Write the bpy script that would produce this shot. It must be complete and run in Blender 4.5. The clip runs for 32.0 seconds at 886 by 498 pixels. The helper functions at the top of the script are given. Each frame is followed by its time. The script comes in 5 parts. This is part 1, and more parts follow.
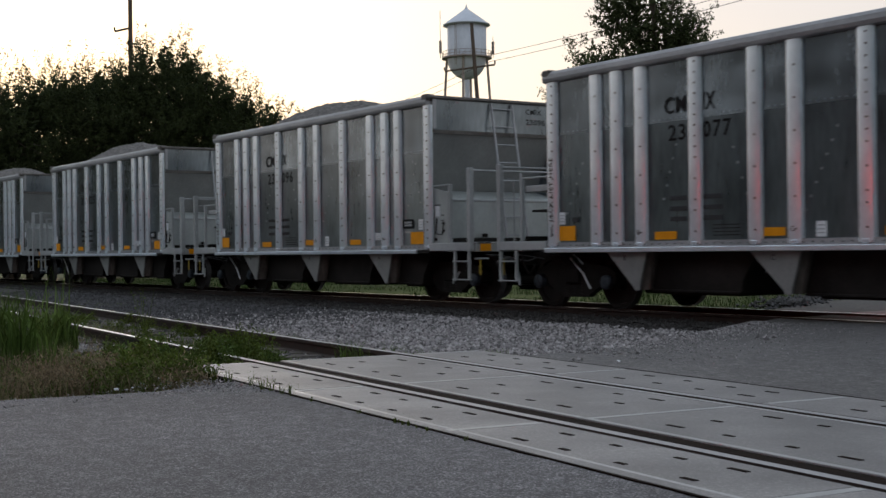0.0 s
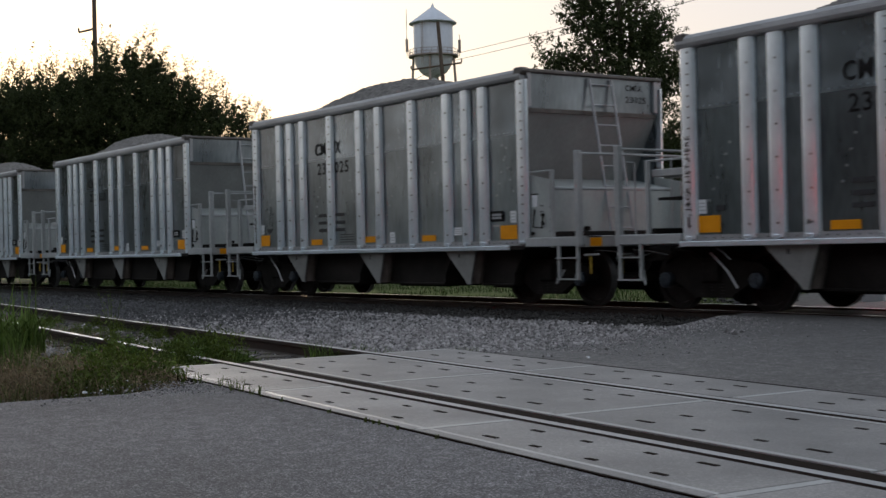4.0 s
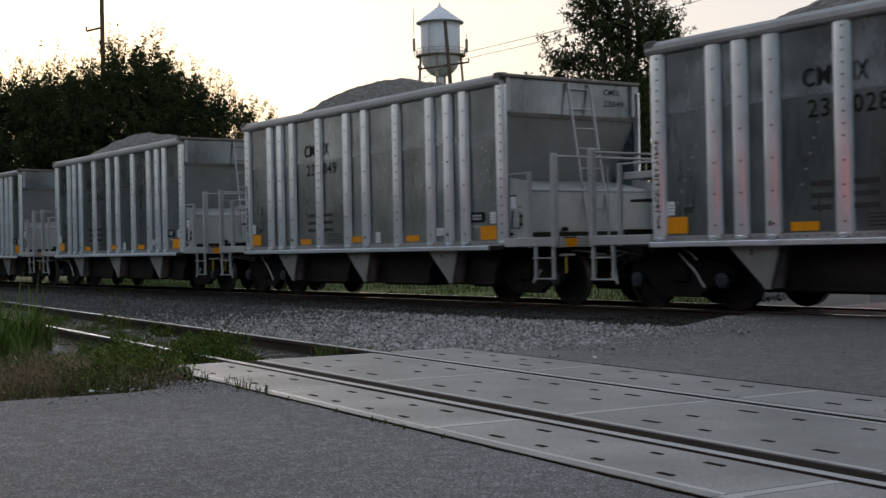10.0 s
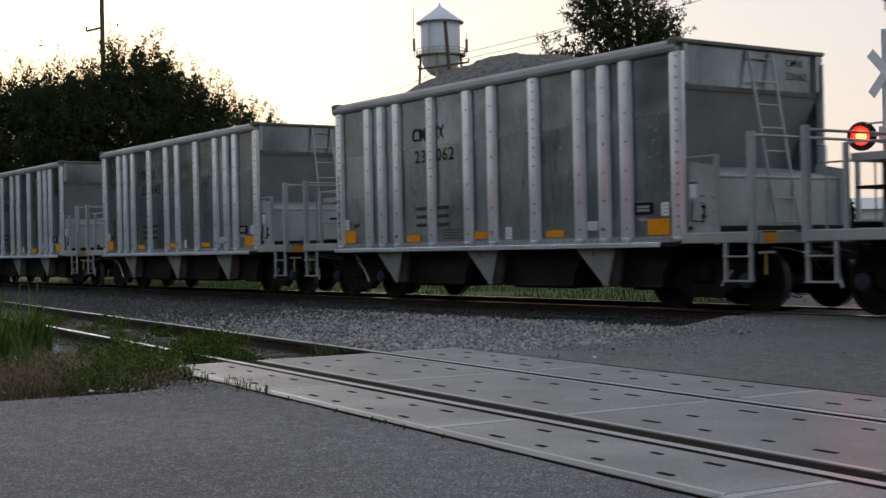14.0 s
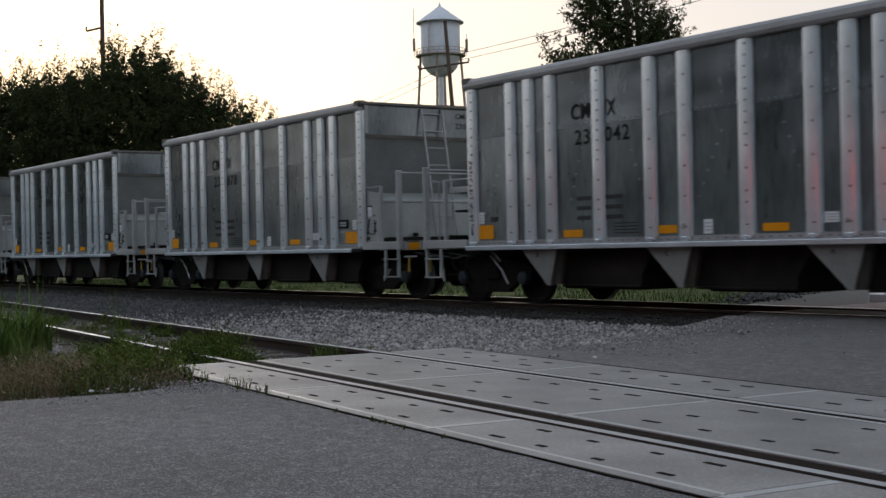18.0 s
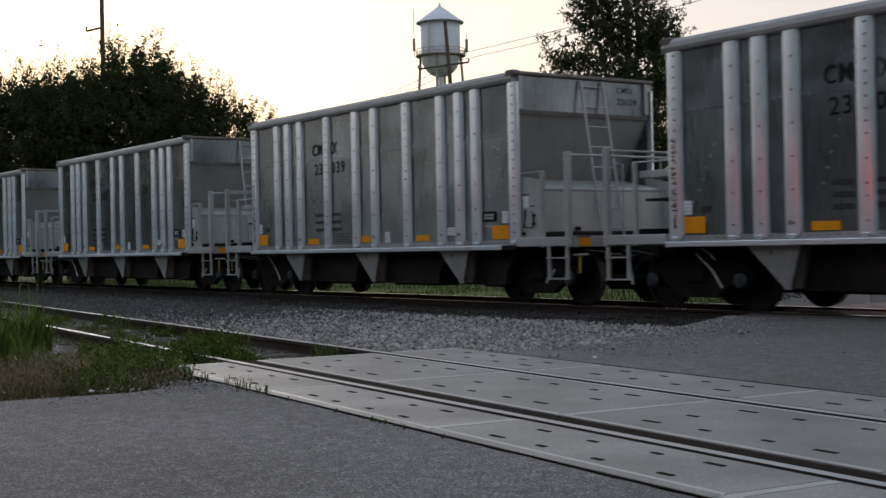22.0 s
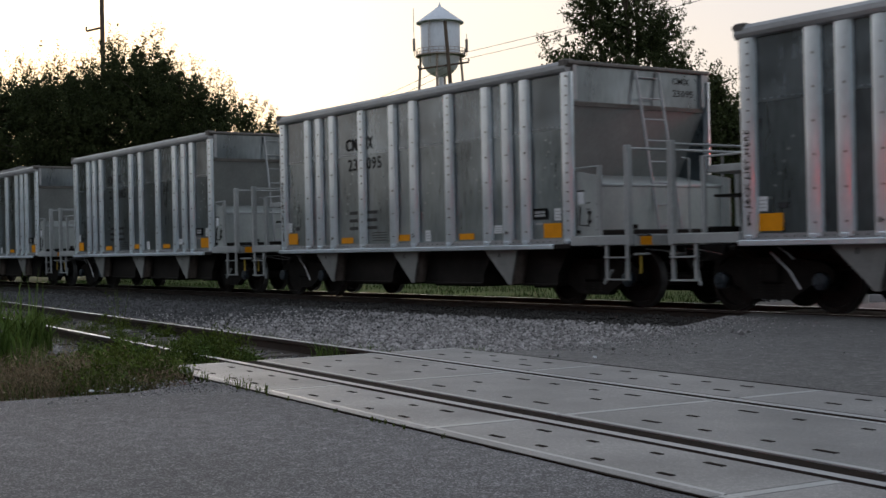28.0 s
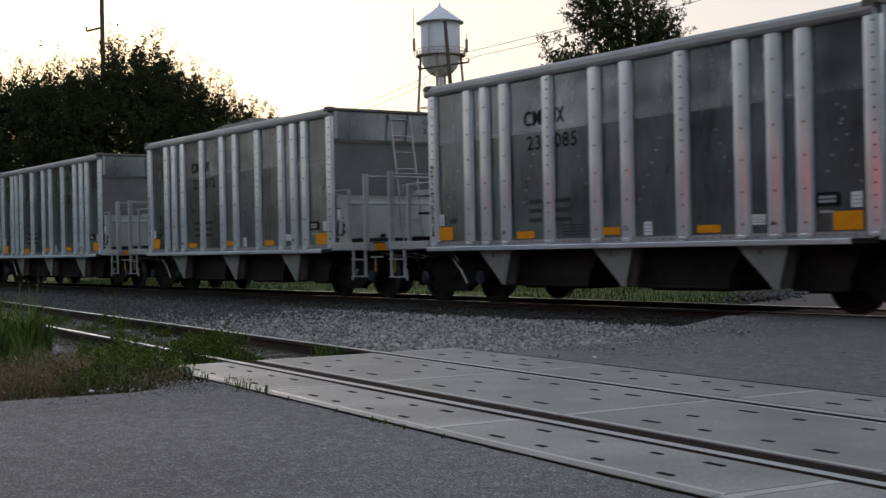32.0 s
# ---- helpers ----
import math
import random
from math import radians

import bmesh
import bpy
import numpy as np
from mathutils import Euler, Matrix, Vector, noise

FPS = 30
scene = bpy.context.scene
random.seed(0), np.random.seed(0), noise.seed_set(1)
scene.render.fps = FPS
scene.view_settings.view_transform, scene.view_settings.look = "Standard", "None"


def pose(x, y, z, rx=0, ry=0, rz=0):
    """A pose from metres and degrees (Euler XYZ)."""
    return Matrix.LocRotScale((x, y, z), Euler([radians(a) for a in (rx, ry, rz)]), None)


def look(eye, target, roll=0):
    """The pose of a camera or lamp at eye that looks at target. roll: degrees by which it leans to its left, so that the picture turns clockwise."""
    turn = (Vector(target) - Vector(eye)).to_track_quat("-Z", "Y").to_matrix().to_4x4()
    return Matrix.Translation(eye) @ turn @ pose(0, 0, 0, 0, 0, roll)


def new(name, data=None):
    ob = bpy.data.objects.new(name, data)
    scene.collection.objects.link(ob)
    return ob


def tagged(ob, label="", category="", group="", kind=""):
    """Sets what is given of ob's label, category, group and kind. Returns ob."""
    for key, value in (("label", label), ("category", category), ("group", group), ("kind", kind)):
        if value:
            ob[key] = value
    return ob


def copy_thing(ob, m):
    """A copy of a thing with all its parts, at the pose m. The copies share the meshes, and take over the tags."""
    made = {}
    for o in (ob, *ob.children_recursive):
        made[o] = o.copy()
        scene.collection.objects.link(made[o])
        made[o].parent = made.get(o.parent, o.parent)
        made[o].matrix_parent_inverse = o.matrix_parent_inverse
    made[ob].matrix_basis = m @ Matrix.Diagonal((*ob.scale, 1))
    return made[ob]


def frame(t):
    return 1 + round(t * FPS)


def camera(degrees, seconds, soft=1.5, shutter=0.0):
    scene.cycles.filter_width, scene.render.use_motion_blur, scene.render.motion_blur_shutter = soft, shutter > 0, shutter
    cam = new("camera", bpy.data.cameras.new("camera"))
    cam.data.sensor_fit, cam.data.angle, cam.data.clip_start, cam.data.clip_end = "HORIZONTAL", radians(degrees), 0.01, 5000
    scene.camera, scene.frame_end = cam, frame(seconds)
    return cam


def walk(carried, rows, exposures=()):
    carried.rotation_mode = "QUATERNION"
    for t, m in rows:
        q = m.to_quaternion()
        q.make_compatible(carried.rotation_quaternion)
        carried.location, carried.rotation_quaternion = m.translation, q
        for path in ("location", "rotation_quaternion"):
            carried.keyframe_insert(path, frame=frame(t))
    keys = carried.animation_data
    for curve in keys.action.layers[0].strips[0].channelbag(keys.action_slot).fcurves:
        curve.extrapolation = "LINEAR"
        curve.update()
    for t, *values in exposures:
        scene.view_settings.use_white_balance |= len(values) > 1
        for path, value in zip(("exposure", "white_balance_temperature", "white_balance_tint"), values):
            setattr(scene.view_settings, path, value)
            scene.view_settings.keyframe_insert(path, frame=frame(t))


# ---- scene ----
# World: x runs along the main line (the train rolls towards +x), y points away from the camera across the
# tracks, z = 0 is the top of the rails and the road.
CAR_LEN, PITCH, CAR_W = 9.88, 13.4888, 3.20
SIDE_Y = 13.657                     # outer face of the cars' near side
LINE_Y = SIDE_Y + CAR_W / 2         # centre of the main line
HALF = CAR_LEN / 2
cam = camera(37.48, 32.0, soft=1.5, shutter=0.4)
EYE = Vector((0.0, 0.0, 1.0037))


def view(turn, tilt, lean):
    """Camera pose, in degrees away from its resting pose."""
    ya, pi = 0.96182 + radians(turn), -0.00053 + radians(tilt)
    way = Vector((-math.sin(ya) * math.cos(pi), math.cos(ya) * math.cos(pi), math.sin(pi)))
    return look(EYE, EYE + way * 10, -1.1407 + lean)


walk(cam, [(0.0, view(1.075, .114, .514)), (0.5, view(.909, .214, .067)), (1.0, view(.49, .163, -.191)),
           (1.5, view(-.02, .06, -.191)), (2.0, view(-.218, .017, -.14)), (2.5, view(-.30, .012, -.17)),
           (3.0, view(-.328, .027, -.16)), (3.5, view(-.331, .025, -.155)), (5.5, view(-.037, 0, .003)),
           (6.0, view(-.01, 0, .0)), (7.0, view(0, 0, 0)), (32.0, view(0, 0, 0))])

# ---- light ----
world = bpy.data.worlds.new("world")
scene.world = world
world.use_nodes = True
wn = world.node_tree
sky = wn.nodes.new("ShaderNodeTexSky")
sky.sky_type, sky.sun_disc = "NISHITA", False
SUN_EL, SUN_AZ = radians(9.0), radians(-72.0)      # azimuth from +y towards +x
sky.sun_elevation, sky.sun_rotation = SUN_EL, SUN_AZ
sky.air_density, sky.dust_density, sky.ozone_density = 1.0, 3.0, 1.0
wn.links.new(sky.outputs[0], wn.nodes["Background"].inputs[0])
wn.nodes["Background"].inputs[1].default_value = 0.017
veil = wn.nodes.new("ShaderNodeBackground")          # thin even cloud over the whole sky
veil.inputs[1].default_value = 0.505
side, rise, tint = wn.nodes.new("ShaderNodeTexCoord"), wn.nodes.new("ShaderNodeSeparateXYZ"), wn.nodes.new("ShaderNodeValToRGB")
wn.links.new(side.outputs["Generated"], rise.inputs[0])
wn.links.new(rise.outputs["Z"], tint.inputs[0])
tint.color_ramp.elements[0].color, tint.color_ramp.elements[1].color = (1.0, .85, .765, 1), (.79, .875, 1.0, 1)
tint.color_ramp.elements[0].position, tint.color_ramp.elements[1].position = 0.02, 0.42
wn.links.new(tint.outputs[0], veil.inputs[0])
both = wn.nodes.new("ShaderNodeAddShader")
wn.links.new(wn.nodes["Background"].outputs[0], both.inputs[0])
wn.links.new(veil.outputs[0], both.inputs[1])
wn.links.new(both.outputs[0], wn.nodes["World Output"].inputs[0])
sun = new("sun", bpy.data.lights.new("sun", "SUN"))
sun.data.energy, sun.data.angle, sun.data.color = 0.35, radians(14), (1.0, .92, .84)
sun_way = Vector((math.sin(SUN_AZ) * math.cos(SUN_EL), math.cos(SUN_AZ) * math.cos(SUN_EL), math.sin(SUN_EL)))
sun.matrix_world = look((0, 0, 60), Vector((0, 0, 60)) - sun_way)
scene.view_settings.exposure = 0.6

# ---- materials ----


def surface(name, dark, light, scale=8.0, rough=(.6, .8), metal=0.0, bump=.15, grain=60.0, stretch=(1, 1, 1),
            island=0.0, per_object=0.0, detail=6.0, contrast=(.3, .7), spec=.5, blotch=.0, blotch_scale=.6):
    """A two-scale noise surface in object space."""
    m = bpy.data.materials.new(name)
    m.use_nodes = True
    nt = m.node_tree
    N, K = nt.nodes, nt.links
    b = N["Principled BSDF"]
    co = N.new("ShaderNodeTexCoord")
    mp = N.new("ShaderNodeMapping")
    mp.inputs["Scale"].default_value = stretch
    K.new(co.outputs["Object"], mp.inputs[0])
    big, fine = N.new("ShaderNodeTexNoise"), N.new("ShaderNodeTexNoise")
    for nd, s, d in ((big, scale, detail), (fine, grain, 3.0)):
        nd.inputs["Scale"].default_value, nd.inputs["Detail"].default_value = s, d
        K.new(mp.outputs[0], nd.inputs["Vector"])
    mixf = N.new("ShaderNodeMath")
    mixf.operation = "MULTIPLY_ADD"
    mixf.inputs[1].default_value = .4
    K.new(fine.outputs[0], mixf.inputs[0])
    half = N.new("ShaderNodeMath")
    half.operation = "MULTIPLY"
    half.inputs[1].default_value = .6
    K.new(big.outputs[0], half.inputs[0])
    K.new(half.outputs[0], mixf.inputs[2])
    ramp = N.new("ShaderNodeValToRGB")
    ramp.color_ramp.elements[0].position, ramp.color_ramp.elements[1].position = contrast
    ramp.color_ramp.elements[0].color, ramp.color_ramp.elements[1].color = (*dark, 1), (*light, 1)
    K.new(mixf.outputs[0], ramp.inputs[0])
    out = ramp.outputs[0]
    if island or per_object:
        src = N.new("ShaderNodeNewGeometry").outputs["Random Per Island"] if island else N.new("ShaderNodeObjectInfo").outputs["Random"]
        rng = N.new("ShaderNodeMapRange")
        a = island or per_object
        rng.inputs["To Min"].default_value, rng.inputs["To Max"].default_value = 1 - a, 1 + a
        K.new(src, rng.inputs[0])
        hsv = N.new("ShaderNodeHueSaturation")
        K.new(rng.outputs[0], hsv.inputs["Value"])
        K.new(out, hsv.inputs["Color"])
        out = hsv.outputs[0]
    if blotch:
        n3 = N.new("ShaderNodeTexNoise")
        n3.inputs["Scale"].default_value, n3.inputs["Detail"].default_value = blotch_scale, 4
        K.new(co.outputs["Object"], n3.inputs["Vector"])
        r3 = N.new("ShaderNodeMapRange")
        r3.inputs["From Min"].default_value, r3.inputs["From Max"].default_value = .35, .65
        r3.inputs["To Min"].default_value, r3.inputs["To Max"].default_value = 1 - blotch, 1 + blotch
        K.new(n3.outputs[0], r3.inputs[0])
        h3 = N.new("ShaderNodeHueSaturation")
        K.new(r3.outputs[0], h3.inputs["Value"])
        K.new(out, h3.inputs["Color"])
        out = h3.outputs[0]
    K.new(out, b.inputs["Base Color"])
    rr = N.new("ShaderNodeMapRange")
    rr.inputs["To Min"].default_value, rr.inputs["To Max"].default_value = rough
    K.new(mixf.outputs[0], rr.inputs[0])
    K.new(rr.outputs[0], b.inputs["Roughness"])
    b.inputs["Metallic"].default_value = metal
    b.inputs["Specular IOR Level"].default_value = spec
    if bump:
        bp = N.new("ShaderNodeBump")
        bp.inputs["Strength"].default_value, bp.inputs["Distance"].default_value = bump, .01
        K.new(mixf.outputs[0], bp.inputs["Height"])
        K.new(bp.outputs[0], b.inputs["Normal"])
    return m


M_SHEET = surface("aluminium_sheet", (.112, .136, .152), (.230, .276, .306), 1.6, (.22, .36), .85, .03, 14, (1, 1, .25), per_object=.14, blotch=.28, blotch_scale=.55)
M_SHEET2 = surface("aluminium_upper_sheet", (.09, .108, .122), (.188, .224, .250), 1.2, (.20, .33), .86, .03, 14, (1, 1, .3), per_object=.18, blotch=.3, blotch_scale=.6)
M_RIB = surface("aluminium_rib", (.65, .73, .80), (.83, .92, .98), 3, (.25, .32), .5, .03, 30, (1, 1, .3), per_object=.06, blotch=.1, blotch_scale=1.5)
M_CHORD = surface("aluminium_chord", (.24, .25, .26), (.36, .37, .38), 3, (.42, .58), .45, .05, 30, (.3, 1, 1), blotch=.12)
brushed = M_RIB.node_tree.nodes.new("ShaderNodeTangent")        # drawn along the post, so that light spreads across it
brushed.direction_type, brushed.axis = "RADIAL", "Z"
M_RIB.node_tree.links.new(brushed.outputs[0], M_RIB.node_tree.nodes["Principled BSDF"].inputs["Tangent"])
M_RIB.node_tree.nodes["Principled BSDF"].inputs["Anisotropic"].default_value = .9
# end lip colour carries the shade of the overhang's underside
M_LIP = surface("shaded_lip", (.07, .065, .06), (.16, .15, .14), 3, (.5, .7), .3, .1, 30)
M_GUSSET = surface("dusty_gusset", (.15, .154, .15), (.235, .24, .232), 3, (.55, .7), .1, .05, 25, blotch=.15)
M_RUSTY = surface("rust_streaked_steel", (.05, .04, .034), (.15, .125, .11), 3, (.6, .8), .2, .2, 25, (1, 1, .3), blotch=.3, blotch_scale=1.5)
M_WHITE = surface("dusty_grey_paint", (.245, .26, .26), (.375, .39, .39), 2.2, (.55, .7), .1, .05, 25, (1, 1, .5), blotch=.12)
M_SLOPE = surface("slope_sheet_metal", (.25, .255, .25), (.35, .357, .35), 1.4, (.45, .6), .4, .04, 20, (1, 1, .4), blotch=.15)
M_BULK = surface("pale_bulkhead_paint", (.28, .305, .30), (.38, .41, .40), 2.0, (.45, .6), .2, .03, 25, (1, 1, .5), blotch=.12)
M_STUD = surface("bright_stud", (.25, .28, .29), (.42, .46, .48), 20, (.25, .4), .7, 0, 60)
M_ROD = surface("grimy_rod", (.06, .06, .06), (.14, .14, .14), 12, (.45, .6), .5, 0, 60)
M_SOIL = surface("dark_track_soil", (.026, .023, .020), (.075, .068, .060), 7, (.8, .95), 0, .8, 45, blotch=.25)
# the ledge shadow below the end band is put into this dark brown
M_LEDGE = surface("ledge_shade_brown", (.05, .045, .04), (.12, .11, .10), 3, (.6, .8), .1, .1, 30)
# grime and the recess's shade under the body share this near-black colour
M_CHUTE = surface("grimy_shaded_hopper", (.007, .0065, .006), (.026, .023, .021), 2.5, (.6, .8), .1, .15, 30, blotch=.3, blotch_scale=1.2, spec=.12)
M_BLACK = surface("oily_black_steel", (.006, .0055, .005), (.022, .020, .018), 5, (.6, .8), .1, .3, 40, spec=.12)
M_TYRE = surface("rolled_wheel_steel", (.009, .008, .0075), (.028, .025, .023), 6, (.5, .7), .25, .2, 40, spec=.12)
M_CAP = surface("bearing_cap_steel", (.025, .034, .045), (.07, .09, .11), 20, (.4, .6), .4, .1, 60)
M_BOLT = surface("dark_bolt", (.05, .05, .055), (.12, .12, .12), 20, (.5, .7), .5, 0, 60)
M_ORANGE = surface("orange_reflector", (.62, .235, .004), (.78, .31, .006), 6, (.5, .65), 0, .02, 40, spec=.15)
M_YELLOW = surface("dull_yellow_paint", (.30, .20, .02), (.42, .30, .04), 8, (.5, .7), 0, .05, 40)
M_LABEL = surface("white_label", (.55, .58, .6), (.72, .74, .76), 10, (.5, .6), 0, 0, 40)
M_PALE = surface("pale_sticker_print", (.30, .32, .33), (.40, .42, .43), 20, (.5, .6), 0, 0, 60)
M_INK = surface("black_lettering", (.006, .006, .007), (.014, .014, .014), 20, (.6, .75), 0, 0, 60, spec=.15)
M_FAINT = surface("faded_lettering", (.024, .025, .027), (.055, .056, .06), 20, (.55, .7), .1, 0, 60, spec=.2)
M_RAILTOP = surface("worn_rail_head", (.72, .73, .75), (.86, .87, .88), 3, (.24, .34), .95, .02, 60, (.2, 1, 1))
M_RAILDULL = surface("dull_siding_rail_head", (.28, .28, .285), (.44, .44, .45), 3, (.34, .5), .7, .03, 60, (.2, 1, 1))
M_RAILSIDE = surface("rusty_rail_side", (.012, .009, .007), (.045, .030, .022), 6, (.75, .9), .1, .3, 60)
M_TIE = surface("creosoted_tie", (.025, .02, .017), (.07, .058, .048), 4, (.8, .92), 0, .5, 40, (.6, 6, 1), per_object=.25)
M_ASPHALT = surface("worn_asphalt", (.054, .052, .055), (.142, .138, .143), 9.0, (.75, .95), 0, .9, 130, blotch=.16, blotch_scale=.45, contrast=(.32, .70))
M_ASPHALT2 = surface("dark_patched_asphalt", (.058, .055, .054), (.148, .143, .141), 7.0, (.75, .95), 0, .8, 120, blotch=.22, blotch_scale=.3, contrast=(.32, .70))


def speckle(m, scale, lo, hi):
    """Bright and dark aggregate grains over a surface's colour."""
    nt = m.node_tree
    b = nt.nodes["Principled BSDF"]
    src = b.inputs["Base Color"].links[0].from_socket
    co, vo = nt.nodes.new("ShaderNodeTexCoord"), nt.nodes.new("ShaderNodeTexVoronoi")
    vo.inputs["Scale"].default_value = scale
    nt.links.new(co.outputs["Object"], vo.inputs["Vector"])
    sp, rm = nt.nodes.new("ShaderNodeSeparateColor"), nt.nodes.new("ShaderNodeMapRange")
    nt.links.new(vo.outputs["Color"], sp.inputs[0])
    pw = nt.nodes.new("ShaderNodeMath")
    pw.operation, pw.inputs[1].default_value = "POWER", 3.0
    nt.links.new(sp.outputs[0], pw.inputs[0])
    rm.inputs["To Min"].default_value, rm.inputs["To Max"].default_value = lo, hi
    nt.links.new(pw.outputs[0], rm.inputs[0])
    hs = nt.nodes.new("ShaderNodeHueSaturation")
    nt.links.new(rm.outputs[0], hs.inputs["Value"])
    nt.links.new(src, hs.inputs["Color"])
    nt.links.new(hs.outputs[0], b.inputs["Base Color"])


speckle(M_ASPHALT, 120, .5, 2.5)
speckle(M_ASPHALT2, 50, .75, 1.7)
M_CONC = surface("concrete_panel", (.134, .127, .124), (.208, .198, .192), 1.3, (.40, .58), 0, .25, 120, per_object=.08, blotch=.26, blotch_scale=1.1)
speckle(M_CONC, 90, .86, 1.35)
M_STEELEDGE = surface("panel_steel_edge", (.25, .25, .25), (.40, .40, .395), 5, (.28, .48), .2, .05, 60)
M_RUBBER = surface("flangeway_filler", (.005, .0035, .0028), (.020, .013, .010), 8, (.85, .95), 0, .4, 60, spec=.05)
M_STONE = surface("crushed_stone", (.118, .112, .112), (.34, .325, .32), 3, (.75, .95), 0, .5, 30, island=.7)
M_BED = surface("gravel_bed", (.035, .034, .033), (.13, .127, .124), 14, (.85, .95), 0, 1.0, 60, spec=.08)
M_BLACKBED = surface("black_ballast", (.010, .009, .008), (.034, .031, .028), 10, (.8, .95), 0, 1.0, 60)
M_EARTH = surface("rough_field_grass", (.030, .042, .014), (.075, .092, .030), .4, (.9, 1), 0, .6, 6, spec=.04, blotch=.3, blotch_scale=.08)
M_LOAD = surface("crushed_rock_load", (.06, .057, .054), (.20, .19, .18), 9, (.85, .95), 0, 1.0, 22)
M_BARK = surface("tree_bark", (.04, .03, .022), (.10, .08, .06), 4, (.85, .95), 0, .6, 20, (3, 3, .5))
M_POLE = surface("weathered_pole_wood", (.05, .035, .025), (.12, .09, .07), 2, (.8, .95), 0, .4, 20, (4, 4, .3))
M_TANK = surface("silver_tank_paint", (.42, .46, .52), (.58, .62, .68), .25, (.42, .6), .2, .03, 3, (1, 1, .4), blotch=.08, blotch_scale=.1)
M_TOWERSTEEL = surface("tower_steel", (.20, .17, .15), (.34, .29, .26), .5, (.6, .8), .2, .05, 6)
M_WIRE = surface("wire", (.02, .02, .02), (.045, .045, .045), 3, (.6, .8), .2, 0, 10)
M_SIGN = surface("white_sign_face", (.55, .56, .58), (.7, .71, .73), 3, (.5, .65), 0, .02, 30)
M_MAST = surface("galvanised_mast", (.42, .43, .45), (.56, .57, .58), 3, (.45, .6), .5, .04, 30)
M_HOOD = surface("black_signal_hood", (.008, .008, .009), (.02, .02, .02), 8, (.5, .7), 0, .05, 40)
M_PALEWALL = surface("pale_metal_siding", (.55, .58, .62), (.68, .71, .75), .6, (.6, .75), 0, .05, 8)


def leafy(name, dark, light, trans=.35):
    m = surface(name, dark, light, .8, (.6, .8), 0, 0, 5, island=.5, spec=.1)
    b = m.node_tree.nodes["Principled BSDF"]
    t = m.node_tree.nodes.new("ShaderNodeBsdfTranslucent")
    mx = m.node_tree.nodes.new("ShaderNodeMixShader")
    mx.inputs[0].default_value = trans
    src = b.inputs["Base Color"].links[0].from_socket
    m.node_tree.links.new(src, t.inputs[0])
    out = m.node_tree.nodes["Material Output"]
    m.node_tree.links.new(b.outputs[0], mx.inputs[1])
    m.node_tree.links.new(t.outputs[0], mx.inputs[2])
    m.node_tree.links.new(mx.outputs[0], out.inputs[0])
    return m


M_LEAF = leafy("tree_leaves", (.018, .026, .010), (.056, .070, .028), .2)
M_GRASS = leafy("green_blades", (.04, .075, .014), (.12, .18, .045), .25)
M_DRY = leafy("dry_brown_blades", (.09, .07, .042), (.30, .235, .15), .15)
M_WEED = leafy("weed_leaves", (.038, .062, .012), (.12, .16, .032), .22)
M_VERGE = leafy("verge_blades", (.013, .027, .006), (.044, .076, .016), .15)
# grimy stone, coloured darker still for the dim light up the line
M_DIMSTONE = surface("dim_grimy_stone", (.022, .022, .023), (.085, .084, .086), 3, (.8, .95), 0, .5, 30, island=.7)


def glowing(name, colour, strength):
    m = bpy.data.materials.new(name)
    m.use_nodes = True
    b = m.node_tree.nodes["Principled BSDF"]
    b.inputs["Base Color"].default_value = (*colour, 1)
    b.inputs["Emission Color"].default_value = (*colour, 1)
    b.inputs["Emission Strength"].default_value = strength
    return m


M_GLOW = glowing("lit_red_lens", (1.0, .0013, .0004), 62.0)
M_BEAM = glowing("lit_red_beam", (1.0, .0018, .0018), 280.0)
M_GLOWCORE = glowing("lit_lamp_core", (1.0, .016, .0034), 62.0)
M_REDOFF = surface("unlit_red_lens", (.05, .004, .004), (.09, .008, .008), 30, (.15, .3), 0, 0, 60)

# ---- mesh helpers ----


def box(bm, x0, x1, y0, y1, z0, z1, bevel=0.0):
    v = [bm.verts.new((x, y, z)) for x in (x0, x1) for y in (y0, y1) for z in (z0, z1)]
    fs = [bm.faces.new([v[i] for i in f]) for f in ((0, 1, 3, 2), (4, 6, 7, 5), (0, 4, 5, 1), (2, 3, 7, 6), (0, 2, 6, 4), (1, 5, 7, 3))]
    if bevel:
        bmesh.ops.bevel(bm, geom=list({e for f in fs for e in f.edges}), offset=bevel, segments=1, affect="EDGES")


def prism(bm, outline, axis, a, b):
    """Extrude a 2D outline along axis (0 x, 1 y, 2 z) from a to b; outline gives the two other coordinates in order."""
    def at(q, w):
        c = list(q)
        c.insert(axis, w)
        return bm.verts.new(c)
    A, B = [at(q, a) for q in outline], [at(q, b) for q in outline]
    n = len(outline)
    bm.faces.new(A)
    bm.faces.new(B[::-1])
    for i in range(n):
        bm.faces.new((A[i], B[i], B[(i + 1) % n], A[(i + 1) % n]))


def rod(bm, p0, p1, r, n=8, r2=None):
    p0, p1 = Vector(p0), Vector(p1)
    q = (p1 - p0).to_track_quat("Z", "Y")
    r2 = r if r2 is None else r2
    A = [bm.verts.new(p0 + q @ Vector((r * math.cos(2 * math.pi * i / n), r * math.sin(2 * math.pi * i / n), 0))) for i in range(n)]
    B = [bm.verts.new(p1 + q @ Vector((r2 * math.cos(2 * math.pi * i / n), r2 * math.sin(2 * math.pi * i / n), 0))) for i in range(n)]
    bm.faces.new(A[::-1])
    bm.faces.new(B)
    for i in range(n):
        bm.faces.new((A[i], A[(i + 1) % n], B[(i + 1) % n], B[i]))


